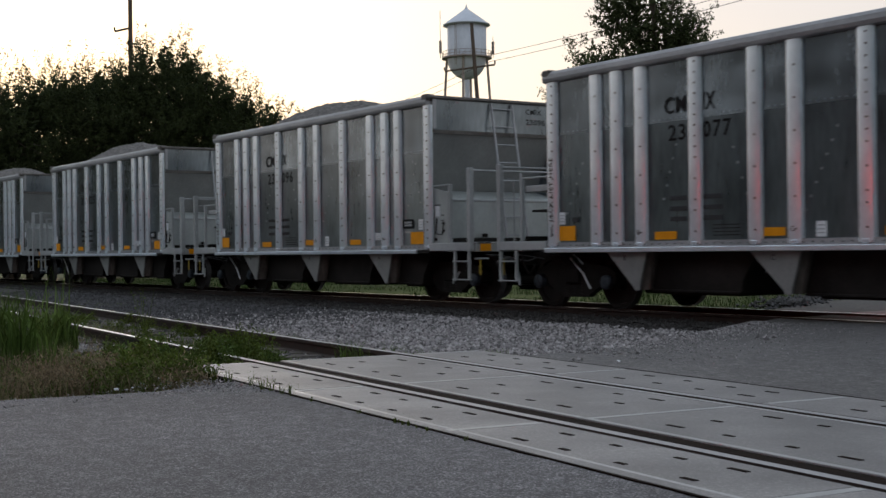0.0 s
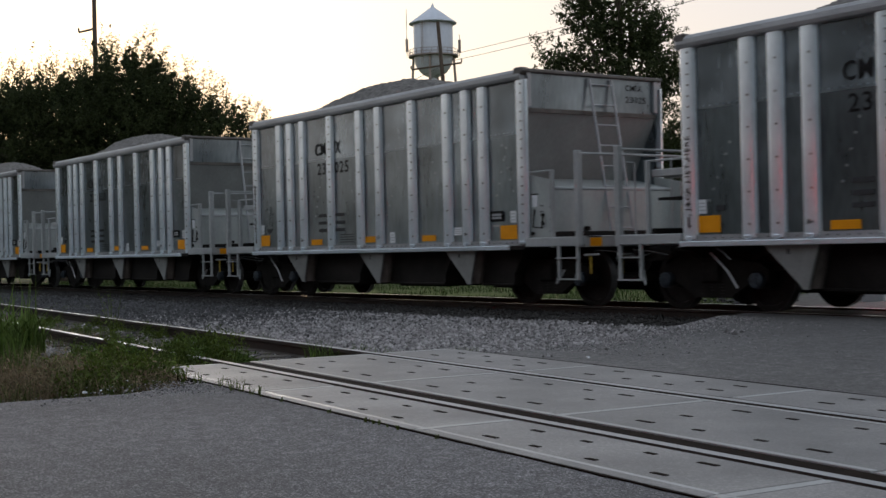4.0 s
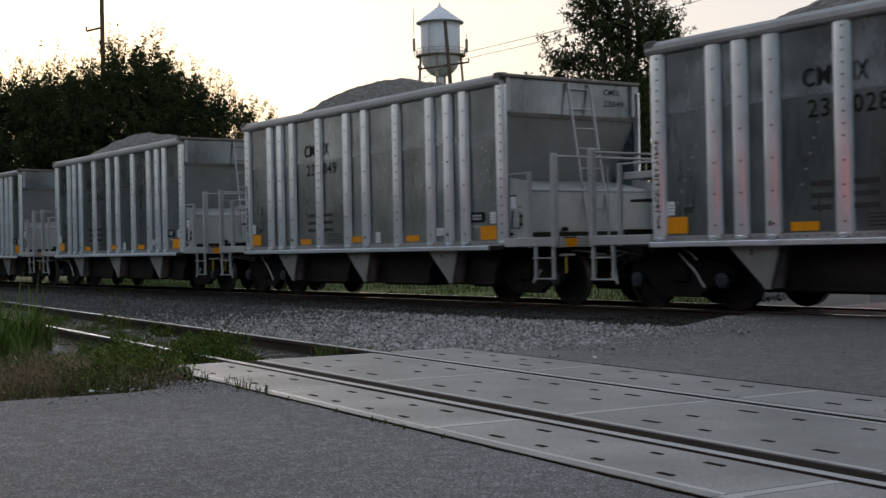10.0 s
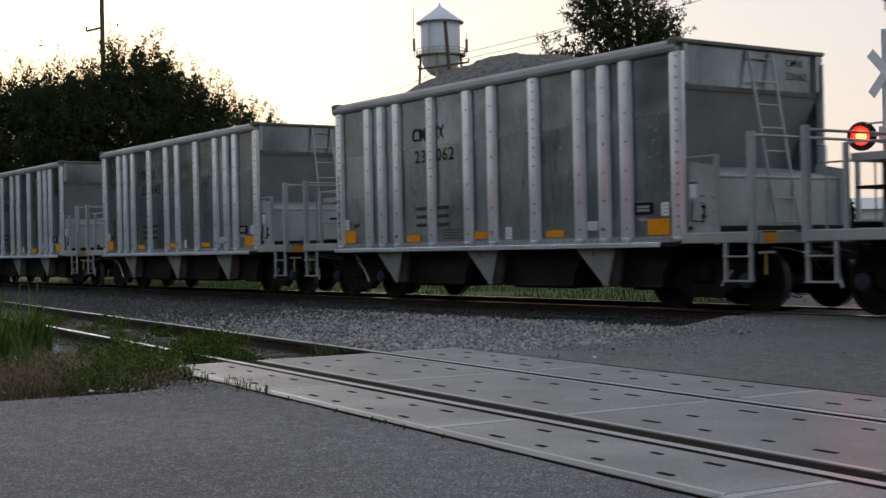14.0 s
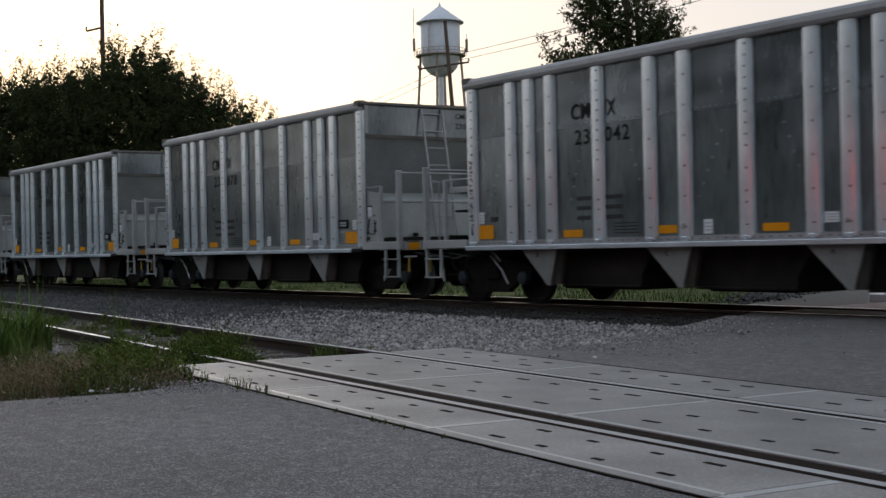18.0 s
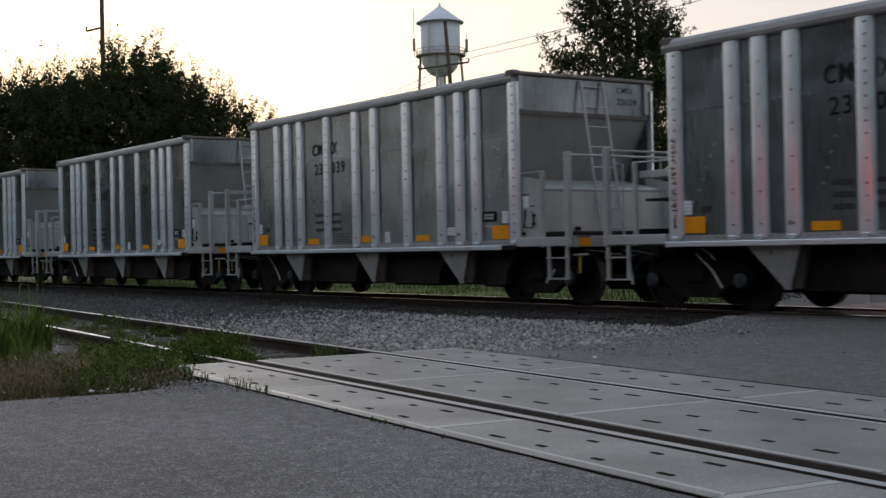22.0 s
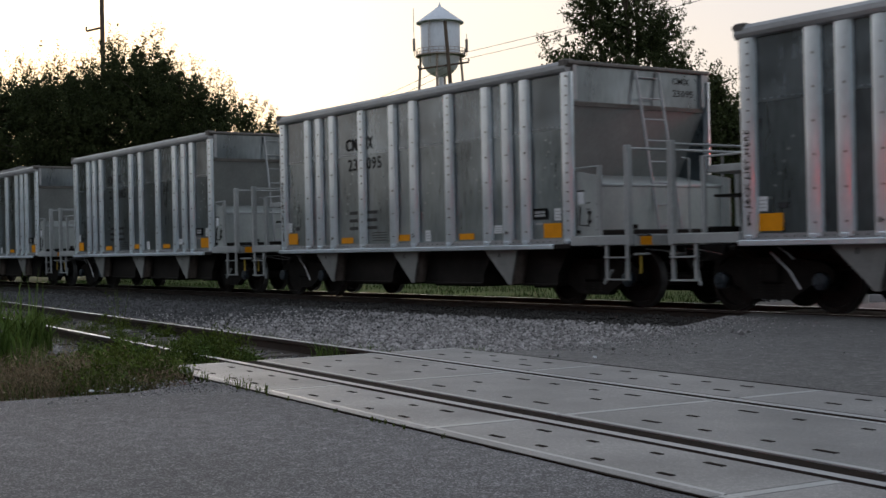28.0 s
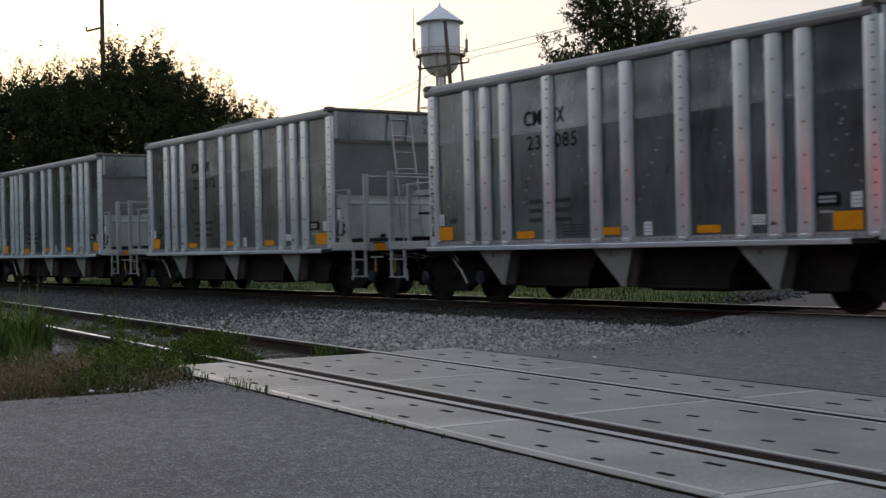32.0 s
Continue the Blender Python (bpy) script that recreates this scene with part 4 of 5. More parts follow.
def water_tower(at, k):
    t = thing("water_tower", "silver water tower with a conical roof on thin legs", "water tower", at)
    R = 4.3 * k
    bm = bmesh.new()
    prof = [(.05, 33.7)] + [(R * math.sin(math.radians(a)), 38.0 - 4.25 * math.cos(math.radians(a))) for a in range(10, 91, 10)] + [(R, 44.2), (R - .05, 44.25)]
    lathe(bm, prof, 40, 2)
    part("tank", bm, M_TANK, t, "pale silver round-bottomed tank", True)
    part("roof", made(lathe, [(R + .75, 44.05), (R + .8, 44.2), (.35, 47.3), (.12, 47.9), (.05, 48.2)], 40, 2), M_TANK, t, "silver conical roof", False)
    part("walkway", made(lathe, [(R, 37.7), (R + 1.0, 37.7), (R + 1.0, 37.95), (R, 37.95)], 40, 2), M_TOWERSTEEL, t)
    bm = bmesh.new()
    n = 28
    for i in range(n):
        a0, a1 = 2 * math.pi * i / n, 2 * math.pi * (i + 1) / n
        p0 = Vector(((R + .95) * math.cos(a0), (R + .95) * math.sin(a0), 0))
        p1 = Vector(((R + .95) * math.cos(a1), (R + .95) * math.sin(a1), 0))
        rod(bm, p0 + Vector((0, 0, 37.8)), p0 + Vector((0, 0, 39.0)), .05, 4)
        for z in (38.4, 39.0):
            rod(bm, p0 + Vector((0, 0, z)), p1 + Vector((0, 0, z)), .05, 4)
    part("walkway_railing", bm, M_TOWERSTEEL, t)
    for i in range(4):
        a = math.radians(35 + 90 * i + 10)
        top = Vector((R * 1.02 * math.cos(a), R * 1.02 * math.sin(a), 38.2))
        foot = Vector(((R + 2.6) * math.cos(a), (R + 2.6) * math.sin(a), -.4))
        part("leg", made(rod, foot, top, .3, 8, .24), M_TOWERSTEEL, t)
        b = a + math.pi / 2
        for z0, z1 in ((8, 18), (18, 28)):
            f0, f1 = z0 / 38, z1 / 38
            P = lambda ang, f: Vector(((R + 2.6 - 2.6 * f) * math.cos(ang), (R + 2.6 - 2.6 * f) * math.sin(ang), 38 * f))
            part("brace", made(lambda q: (rod(q, P(a, f0), P(b, f1), .06, 5), rod(q, P(b, f0), P(a, f1), .06, 5), rod(q, P(a, f1), P(b, f1), .1, 5))), M_TOWERSTEEL, t)
    part("riser_pipe", made(rod, (0, 0, -.4), (0, 0, 34), .5, 12), M_TANK, t)
    bm = bmesh.new()
    for s in (-.25, .25):
        rod(bm, (R * .5 + s, -R * 1.02, 36), (R * .5 + s, -R * 1.02, 44), .05, 4)
    for i in range(14):
        rod(bm, (R * .5 - .25, -R * 1.02, 36.5 + i * .55), (R * .5 + .25, -R * 1.02, 36.5 + i * .55), .04, 4)
    part("tank_ladder", bm, M_TOWERSTEEL, t)
    for s, z in ((-1, 41.8), (1, 41.6)):
        ax = Vector((.53, .85, 0)) * (s * (R + 1.25))
        part("antenna", made(lambda q: (rod(q, ax + Vector((0, 0, 37.8)), ax + Vector((0, 0, 47 if s < 0 else 42)), .06, 5), box(q, ax.x - .25, ax.x + .25, ax.y - .15, ax.y + .15, z - 3.0, z - .6))), M_TOWERSTEEL, t, "panel antenna on a thin mast")
    return t


def utility_pole(at, height, lean, arms, name="utility_pole", label="weathered wooden utility pole with crossarms"):
    p = thing(name, label, "utility pole", at, "utility poles")
    p.rotation_euler = lean
    part("pole_shaft", made(rod, (0, 0, -.4), (0, 0, height), .19, 12, .12), M_POLE, p)
    ax = Vector((.57, .82, 0))
    for z, r0, r1, tip in arms:
        a0, a1 = ax * r0, ax * r1
        arm = part("crossarm", made(rod, a0 + Vector((0, 0, z)), a1 + Vector((0, 0, z + tip)), .07, 6), M_POLE, p)
        for q in (a0, a1):
            if q.length > .4:
                zz = z if q is a0 else z + tip
                part("insulator", made(lathe, [(.04, zz + .05), (.07, zz + .1), (.04, zz + .14), (.07, zz + .19), (.03, zz + .27)], 8, 2, (q.x, q.y, 0)), M_HOOD, arm)
    return p


water_tower((-205.0, 143.3, 0), .88)
utility_pole((-72.9, 52.76, -.2), 16.9, (radians(3.15), radians(-2.2), 0), [(13.75, -2.1, 1.4, .18)])
utility_pole((-74.95, 27.95, -.2), 18.4, (0, 0, 0), [(14.5, -.95, .1, .22), (12.75, -.1, .85, .12), (16.9, -.9, .9, 0)])


def wire(a, b, sag, name="overhead_wire"):
    bm = bmesh.new()
    a, b = Vector(a), Vector(b)
    pts = [a.lerp(b, i / 20) - Vector((0, 0, sag * 4 * (i / 20) * (1 - i / 20))) for i in range(21)]
    rings = [[bm.verts.new(p + Vector(q)) for q in ((0, -.017, 0), (0, 0, .017), (0, .017, 0), (0, 0, -.017))] for p in pts]
    for A, B in zip(rings, rings[1:]):
        for k in range(4):
            bm.faces.new((A[k], B[k], B[(k + 1) % 4], A[(k + 1) % 4]))
    tagged(new(name, finish(bm, M_WIRE)), "thin dark overhead power wire", "wire", group="overhead wires")


for dz, dy in ((-.52, 0), (-.92, .5)):
    wire((-73.0, 52.6 + dy * .3, 14.9 + dz), (-30.0, 56.0 + dy, 17.6 + dz), .5)
    wire((-73.4, 52.2 + dy * .3, 14.2 + dz), (-130.0, 62.0 + dy, 13.0 + dz), .8)

# ---- trees ----


def leaf_cloud(seed, lobes, count, size, reach, thick):
    """Leaves as small bent cards gathered in clumps round the lobes of a crown."""
    g = np.random.default_rng(seed)
    c = np.array([l[:3] for l in lobes], float)
    r = np.array([l[3:6] for l in lobes], float)
    w = r.prod(1) ** .8
    per = 90
    clumps = count // per
    k = g.choice(len(lobes), clumps, p=w / w.sum())
    d = g.normal(size=(clumps, 3))
    d /= np.linalg.norm(d, axis=1)[:, None]
    rad = g.uniform(.10, 1.0, clumps) ** .42
    centre = c[k] + d * r[k] * rad[:, None]
    spray = d * np.array([.8, .8, .5]) + np.array([0, 0, .8]) + g.normal(size=(clumps, 3)) * .25
    reach = g.uniform(*reach, clumps)
    idx = np.repeat(np.arange(clumps), per)
    along = g.uniform(-.5, 1.0, len(idx))
    thick = g.uniform(*thick, clumps)[idx] * (1.15 - .6 * np.clip(along, 0, 1))
    p = centre[idx] + spray[idx] * (reach[idx] * along)[:, None] + g.normal(size=(len(idx), 3)) * thick[:, None]
    n = len(p)
    a, b = g.normal(size=(n, 3)), g.normal(size=(n, 3))
    a /= np.linalg.norm(a, axis=1)[:, None]
    b -= a * (a * b).sum(1)[:, None]
    b /= np.linalg.norm(b, axis=1)[:, None]
    s = g.uniform(.6, 1.25, n)[:, None] * size
    v = np.stack([p - a * s, p + b * s * .45, p + a * s, p - b * s * .45], 1).reshape(-1, 3)
    f = (np.arange(n)[:, None] * 4 + np.arange(4)[None])
    # larger shaded leaves fill the heart of the crown
    m = count // 10
    k = g.choice(len(lobes), m, p=w / w.sum())
    d = g.normal(size=(m, 3))
    d /= np.linalg.norm(d, axis=1)[:, None]
    p = c[k] + d * r[k] * (g.uniform(0, .6, m) ** .5)[:, None]
    a, b = g.normal(size=(m, 3)), g.normal(size=(m, 3))
    a /= np.linalg.norm(a, axis=1)[:, None]
    b -= a * (a * b).sum(1)[:, None]
    b /= np.linalg.norm(b, axis=1)[:, None]
    s = g.uniform(.7, 1.3, m)[:, None] * size * 2.2
    v2 = np.stack([p - a * s, p + b * s * .5, p + a * s, p - b * s * .5], 1).reshape(-1, 3)
    v = np.concatenate([v, v2])
    f = np.arange(len(v)).reshape(-1, 4)
    return soup("crown", v.tolist(), f.tolist(), M_LEAF), centre


def tree(at, lobes, count, seed, size=.16, label="leafy broad-crowned tree in dark summer foliage", trunk=.28, group="background trees", reach=(.3, 1.2), thick=(.07, .16)):
    t = thing("tree", label, "tree", at, group)
    r = random.Random(seed)
    me, cl = leaf_cloud(seed, lobes, count, size, reach, thick)
    top = max(l[2] for l in lobes)
    bm = bmesh.new()
    pts = [Vector((0, 0, -.5)), Vector((.1, .05, top * .3)), Vector((-.1, .1, top * .6)), Vector((.05, 0, top * .95))]
    for i in range(3):
        rod(bm, pts[i], pts[i + 1], trunk * (1 - .28 * i), 10, trunk * (1 - .28 * (i + 1)))
    part("trunk", bm, M_BARK, t)
    arms = []
    for l in lobes:
        bm = bmesh.new()
        q = Vector(l[:3])
        s = Vector((0, 0, min(top * .55, max(.8, q.z * .45))))
        m = (s + q) / 2 + Vector((r.uniform(-.3, .3), r.uniform(-.3, .3), .4))
        rod(bm, s, m, trunk * .4, 6, trunk * .28)
        rod(bm, m, q, trunk * .28, 6, trunk * .12)
        arms.append(bm)
    for i in r.sample(range(len(cl)), min(len(cl), 170)):
        q = Vector(cl[i])
        k = min(range(len(lobes)), key=lambda a: (Vector(lobes[a][:3]) - q).length)
        rod(arms[k], Vector(lobes[k][:3]).lerp(q, .1), q, .03, 4, .008)
    for bm in arms:
        part("limb", bm, M_BARK, t)
    part("crown", me, None, t, "dense dark green leaves with gaps of sky")
    return t


def build_trees():
    # row along the line far up the track; each lobe: x, y, z, radii
    tree((-67.0, 18.6, -.3), [(0, 0, 7.2, 3.6, 3.4, 3.2), (.6, -3, 6.0, 3, 3, 3.2), (0, 1.4, 8.8, 2.2, 1.6, 1.7), (0, -1.2, 8.6, 1.8, 1.6, 1.8), (0, 0, 3.4, 3.6, 3.8, 3.0)], 108750, 1, .062)
    tree((-66.2, 22.8, -.3), [(0, 0, 7.8, 3.0, 2.6, 2.8), (.3, 1.5, 9.6, 1.6, 1.2, 1.6), (0, -1.6, 9.2, 1.9, 1.3, 1.6), (0, .2, 9.9, .9, .7, 1.2), (0, 0, 3.8, 3.4, 3.2, 3.0)], 104400, 2, .062)
    tree((-65.1, 26.3, -.3), [(0, 0, 8.2, 2.8, 2.4, 3.0), (0, -1.3, 10.6, 1.2, .8, 1.8), (0, -.1, 11.0, .9, .7, 1.6), (0, 1.2, 10.7, 1.1, .8, 1.7), (0, 0, 4.2, 3.4, 3.2, 3.2)], 104400, 3, .062)
    tree((-63.9, 29.2, -.3), [(0, 0, 7.2, 2.4, 2.0, 2.8), (0, -1.4, 9.4, 1.2, 1.0, 1.9), (0, -.3, 9.5, .9, .7, 1.6), (0, 1.0, 8.7, 1.0, .7, 1.5), (0, 0, 3.8, 3.0, 2.8, 3.0)], 72500, 4, .062)
    tree((-62.8, 31.6, -.3), [(0, -.2, 5.4, 2.0, 1.4, 2.4), (0, -.5, 8.1, .9, .7, 1.5), (0, .9, 7.4, .8, .7, 1.3), (0, 0, 3.0, 2.4, 2.2, 2.4)], 38000, 5, .062, "thin sparse tree at the end of the row")
    tree((-72.0, 21.0, -.3), [(0, 0, 5.0, 3.4, 4.4, 4.2), (0, 4.5, 4.6, 3, 4, 4.0), (0, -4, 4.6, 3, 4, 4)], 60000, 8, .09, "dense dark tree filling the row")
    # the tall tree behind the crossing
    shape = ((-.3, 13.0, 1.5), (1.0, 12.4, 1.1), (-1.5, 11.0, 1.2), (1.2, 10.2, 1.2), (0, 10.5, 1.9), (-2.3, 9.0, 1.2), (1.9, 8.4, 1.2), (-3.0, 7.6, 1.3),
             (0, 8.0, 2.5), (3.5, 7.3, 1.2), (4.2, 5.8, 1.1), (0, 5.2, 3.0), (-2.8, 5.2, 1.9), (2.8, 4.6, 1.9))
    tree((-40.1, 37.5, -.3), [(a * .572, a * .82, z, q, q, q * 1.05) for a, z, q in shape], 78000, 6, .066, "tall leafy tree with ragged dark crown", .3, reach=(.2, .75), thick=(.07, .17))
    tree((-37.6, 40.4, -.3), [(0, 0, 4.6, 1.7, 1.8, 2.4), (-.1, -.3, 7.2, .7, .8, 1.4), (.3, .3, 6.0, 1.0, 1.1, 1.2), (0, 0, 2.4, 1.9, 1.9, 1.8)], 22000, 7, .075, "smaller leafy tree beside the tall one", .16)
    # low distant growth beyond the crossing
    for i, (x, y, h, w) in enumerate(((-60, 88, 5.2, 4.0), (-66, 78, 5.6, 4.5), (-44, 92, 4.6, 4.0), (-92, 70, 6.5, 7), (-110, 60, 6.0, 8), (-34, 95, 5.0, 4.0))):
        tree((x, y, -.3), [(0, 0, h * .55, w, w, h * .45), (w * .5, w * .4, h * .7, w * .5, w * .5, h * .3), (-w * .4, -.3, h * .6, w * .5, w * .5, h * .36)], 8000, 20 + i, .2, "distant bushy tree on the skyline", .2)


build_trees()


def build_unseen_woods():
    """Unseen dark wood edge added behind the camera, closing the place and shaping reflections."""
    g = np.random.default_rng(77)
    bm = bmesh.new()
    # x, y, height; heights set by what the car sides should reflect
    path = [(-110, 11, 17), (-85, 9, 14), (-60, 5, 9), (-42, 0, 2.6), (-33, -4, 6), (-27, -7, 9.5), (-16, -13, 14), (0, -18, 15), (16, -16, 13), (24, -9, 11), (27, 4, 12), (30, 17, 12)]
    n, m = 72, 8
    rows = []
    for i in range(n + 1):
        f = i / n * (len(path) - 1)
        k = min(int(f), len(path) - 2)
        p = Vector(path[k]).lerp(Vector(path[k + 1]), f - k)
        out = p.to_2d().normalized()
        rows.append([])
        for j in range(m + 1):
            h = p.z * j / m * (1 + .25 * noise.noise((i * .5, 0, 9)))
            q = p.to_2d() + out * (1.6 * noise.noise((i * .4, j * .7, 2)) + 2.0 * (j / m) ** 2)
            rows[-1].append(bm.verts.new((q.x, q.y, h - .4)))
    for A, B in zip(rows, rows[1:]):
        for j in range(m):
            bm.faces.new((A[j], B[j], B[j + 1], A[j + 1]))
    tagged(new("backdrop", finish(bm, M_LEAF)), "unseen dark edge of woods, added to close the place and shape reflections", "backdrop", kind="structure")


build_unseen_woods()


def build_far_building():
    b = thing("shed", "long low pale metal shed in the distance", "shed", (-62, 92, -.2))
    b.rotation_euler = (0, 0, radians(38))
    part("wall", made(box, -16, 16, -4, 4, 0, 3.6), M_PALEWALL, b)
    part("roof", made(prism, [(-4.3, 3.6), (4.3, 3.6), (0, 4.6)], 0, -16.3, 16.3), M_MAST, b, "low grey metal roof")
    for i in range(5):
        part("shed_door", made(box, -13 + i * 6, -10 + i * 6, -4.05, -3.98, 0, 2.8), M_SLOPE, b)


build_far_building()

# ---- grass and weeds ----


def blades(seed, n, place, height, width, material, name, label, bend=.35):
    g = np.random.default_rng(seed)
    base = place(g, n)
    n = len(base)
    h = g.uniform(*height, n)
    a = g.uniform(0, 2 * math.pi, n)
    lean = g.uniform(.05, bend, n) * h
    side = np.stack([np.cos(a), np.sin(a), 0 * a], 1) * g.uniform(*width, n)[:, None]
    b = a + g.uniform(-1, 1, n) + math.pi / 2
    out = np.stack([np.cos(b), np.sin(b), 0 * b], 1)
    up = np.array([0, 0, 1.0])
    mid = base + out * lean[:, None] * .3 + up * h[:, None] * .6
    tip = base + out * lean[:, None] * 1.2 + up * h[:, None]
    v = np.stack([base - side, base + side, mid + side * .7, mid - side * .7, tip], 1).reshape(-1, 3)
    i = np.arange(n)[:, None] * 5
    f = (i + np.array([[0, 1, 2, 3]])).tolist() + (i + np.array([[3, 2, 4]])).tolist()
    return tagged(new(name, soup(name, v.tolist(), f, material)), label, "grass", kind="stuff")


def patch(cx, cy, rx, ry, z=-.22):
    def place(g, n):
        r, a = np.sqrt(g.uniform(0, 1, n)), g.uniform(0, 6.283, n)
        r = r * (1 + .25 * np.sin(3 * a + cx) + .15 * np.sin(7 * a))
        return np.stack([cx + rx * r * np.cos(a), cy + ry * r * np.sin(a), np.full(n, z)], 1)
    return place


def weed(at, h, seed, leaves=90):
    r = random.Random(seed)
    w = thing("weed", "green broad-leaved weed growing by the siding", "weed", at, "weeds by the siding")
    bm, bl = bmesh.new(), bmesh.new()
    for k in range(5):
        a, ln = r.uniform(0, 6.28), r.uniform(.1, .4)
        tip = Vector((math.cos(a) * ln * h, math.sin(a) * ln * h, h * r.uniform(.6, 1)))
        rod(bm, (0, 0, -.05), tip, .014 * min(h, .5), 4, .003)
        for j in range(leaves // 3):
            q = tip * r.uniform(.15, 1.02) + Vector((r.uniform(-.06, .06), r.uniform(-.06, .06), r.uniform(-.05, .05)))
            d = Vector((r.uniform(-1, 1), r.uniform(-1, 1), r.uniform(-.2, .6))).normalized()
            e = d.cross(Vector((r.uniform(-.3, .3), r.uniform(-.3, .3), 1))).normalized()
            s = r.uniform(.045, .095) * min(h, .32)
            vs = [bl.verts.new(c) for c in (q, q + d * s + e * s * .4, q + d * s * 2, q + d * s - e * s * .4)]
            bl.faces.new(vs)
    tagged(part("stalk", bm, M_WEED, w), kind="stuff")
    tagged(part("foliage", finish(bl, M_WEED), None, w), kind="stuff")
    return w


def strip_patch(front, back, z=-.2):
    """Random spots between two edge lines (each a pair of points)."""
    def place(g, n):
        a, b = g.uniform(0, 1, n), g.uniform(0, 1, n)
        f = np.array(front[0])[None] * (1 - a[:, None]) + np.array(front[1])[None] * a[:, None]
        k = np.array(back[0])[None] * (1 - a[:, None]) + np.array(back[1])[None] * a[:, None]
        q = f * (1 - b[:, None]) + k * b[:, None]
        keep = np.array([noise.noise((x * 1.7, y * 1.7, 4.0)) > -.25 for x, y in q])
        q = q[keep]
        return np.stack([q[:, 0], q[:, 1], np.full(len(q), z)], 1)
    return place


def brush(seed, n, place, height, size, material, name, label, clumps=60, girth=.22):
    """Low growth as separate bushy plants: small leaves round many domes of uneven height."""
    g = np.random.default_rng(seed)
    heart = place(g, clumps * 2)[:clumps]
    h = g.uniform(*height, len(heart))
    rad = g.uniform(.5, 1.2, len(heart)) * girth
    k = g.choice(len(heart), n, p=(h * rad) / (h * rad).sum())
    d = g.normal(size=(n, 3))
    d[:, 2] = np.abs(d[:, 2])
    d /= np.linalg.norm(d, axis=1)[:, None]
    d *= (g.uniform(.05, 1.0, n) ** .4)[:, None] * (1 + .35 * np.sin(7 * d[:, :1] + k[:, None]) * np.cos(5 * d[:, 1:2]))
    p = heart[k] + d * np.stack([rad[k], rad[k], h[k]], 1) + g.normal(0, .012, (n, 3))
    p[:, 2] = np.maximum(p[:, 2], heart[k][:, 2] + .01)
    a, b = g.normal(size=(n, 3)) + d * 1.2, g.normal(size=(n, 3))
    a /= np.linalg.norm(a, axis=1)[:, None]
    b -= a * (a * b).sum(1)[:, None]
    b /= np.linalg.norm(b, axis=1)[:, None]
    s = g.uniform(*size, n)[:, None]
    v = np.stack([p - a * s, p + b * s * .38, p + a * s, p - b * s * .38], 1).reshape(-1, 3)
    f = np.arange(len(v)).reshape(-1, 4)
    return tagged(new(name, soup(name, v.tolist(), f.tolist(), material)), label, "undergrowth", kind="stuff")


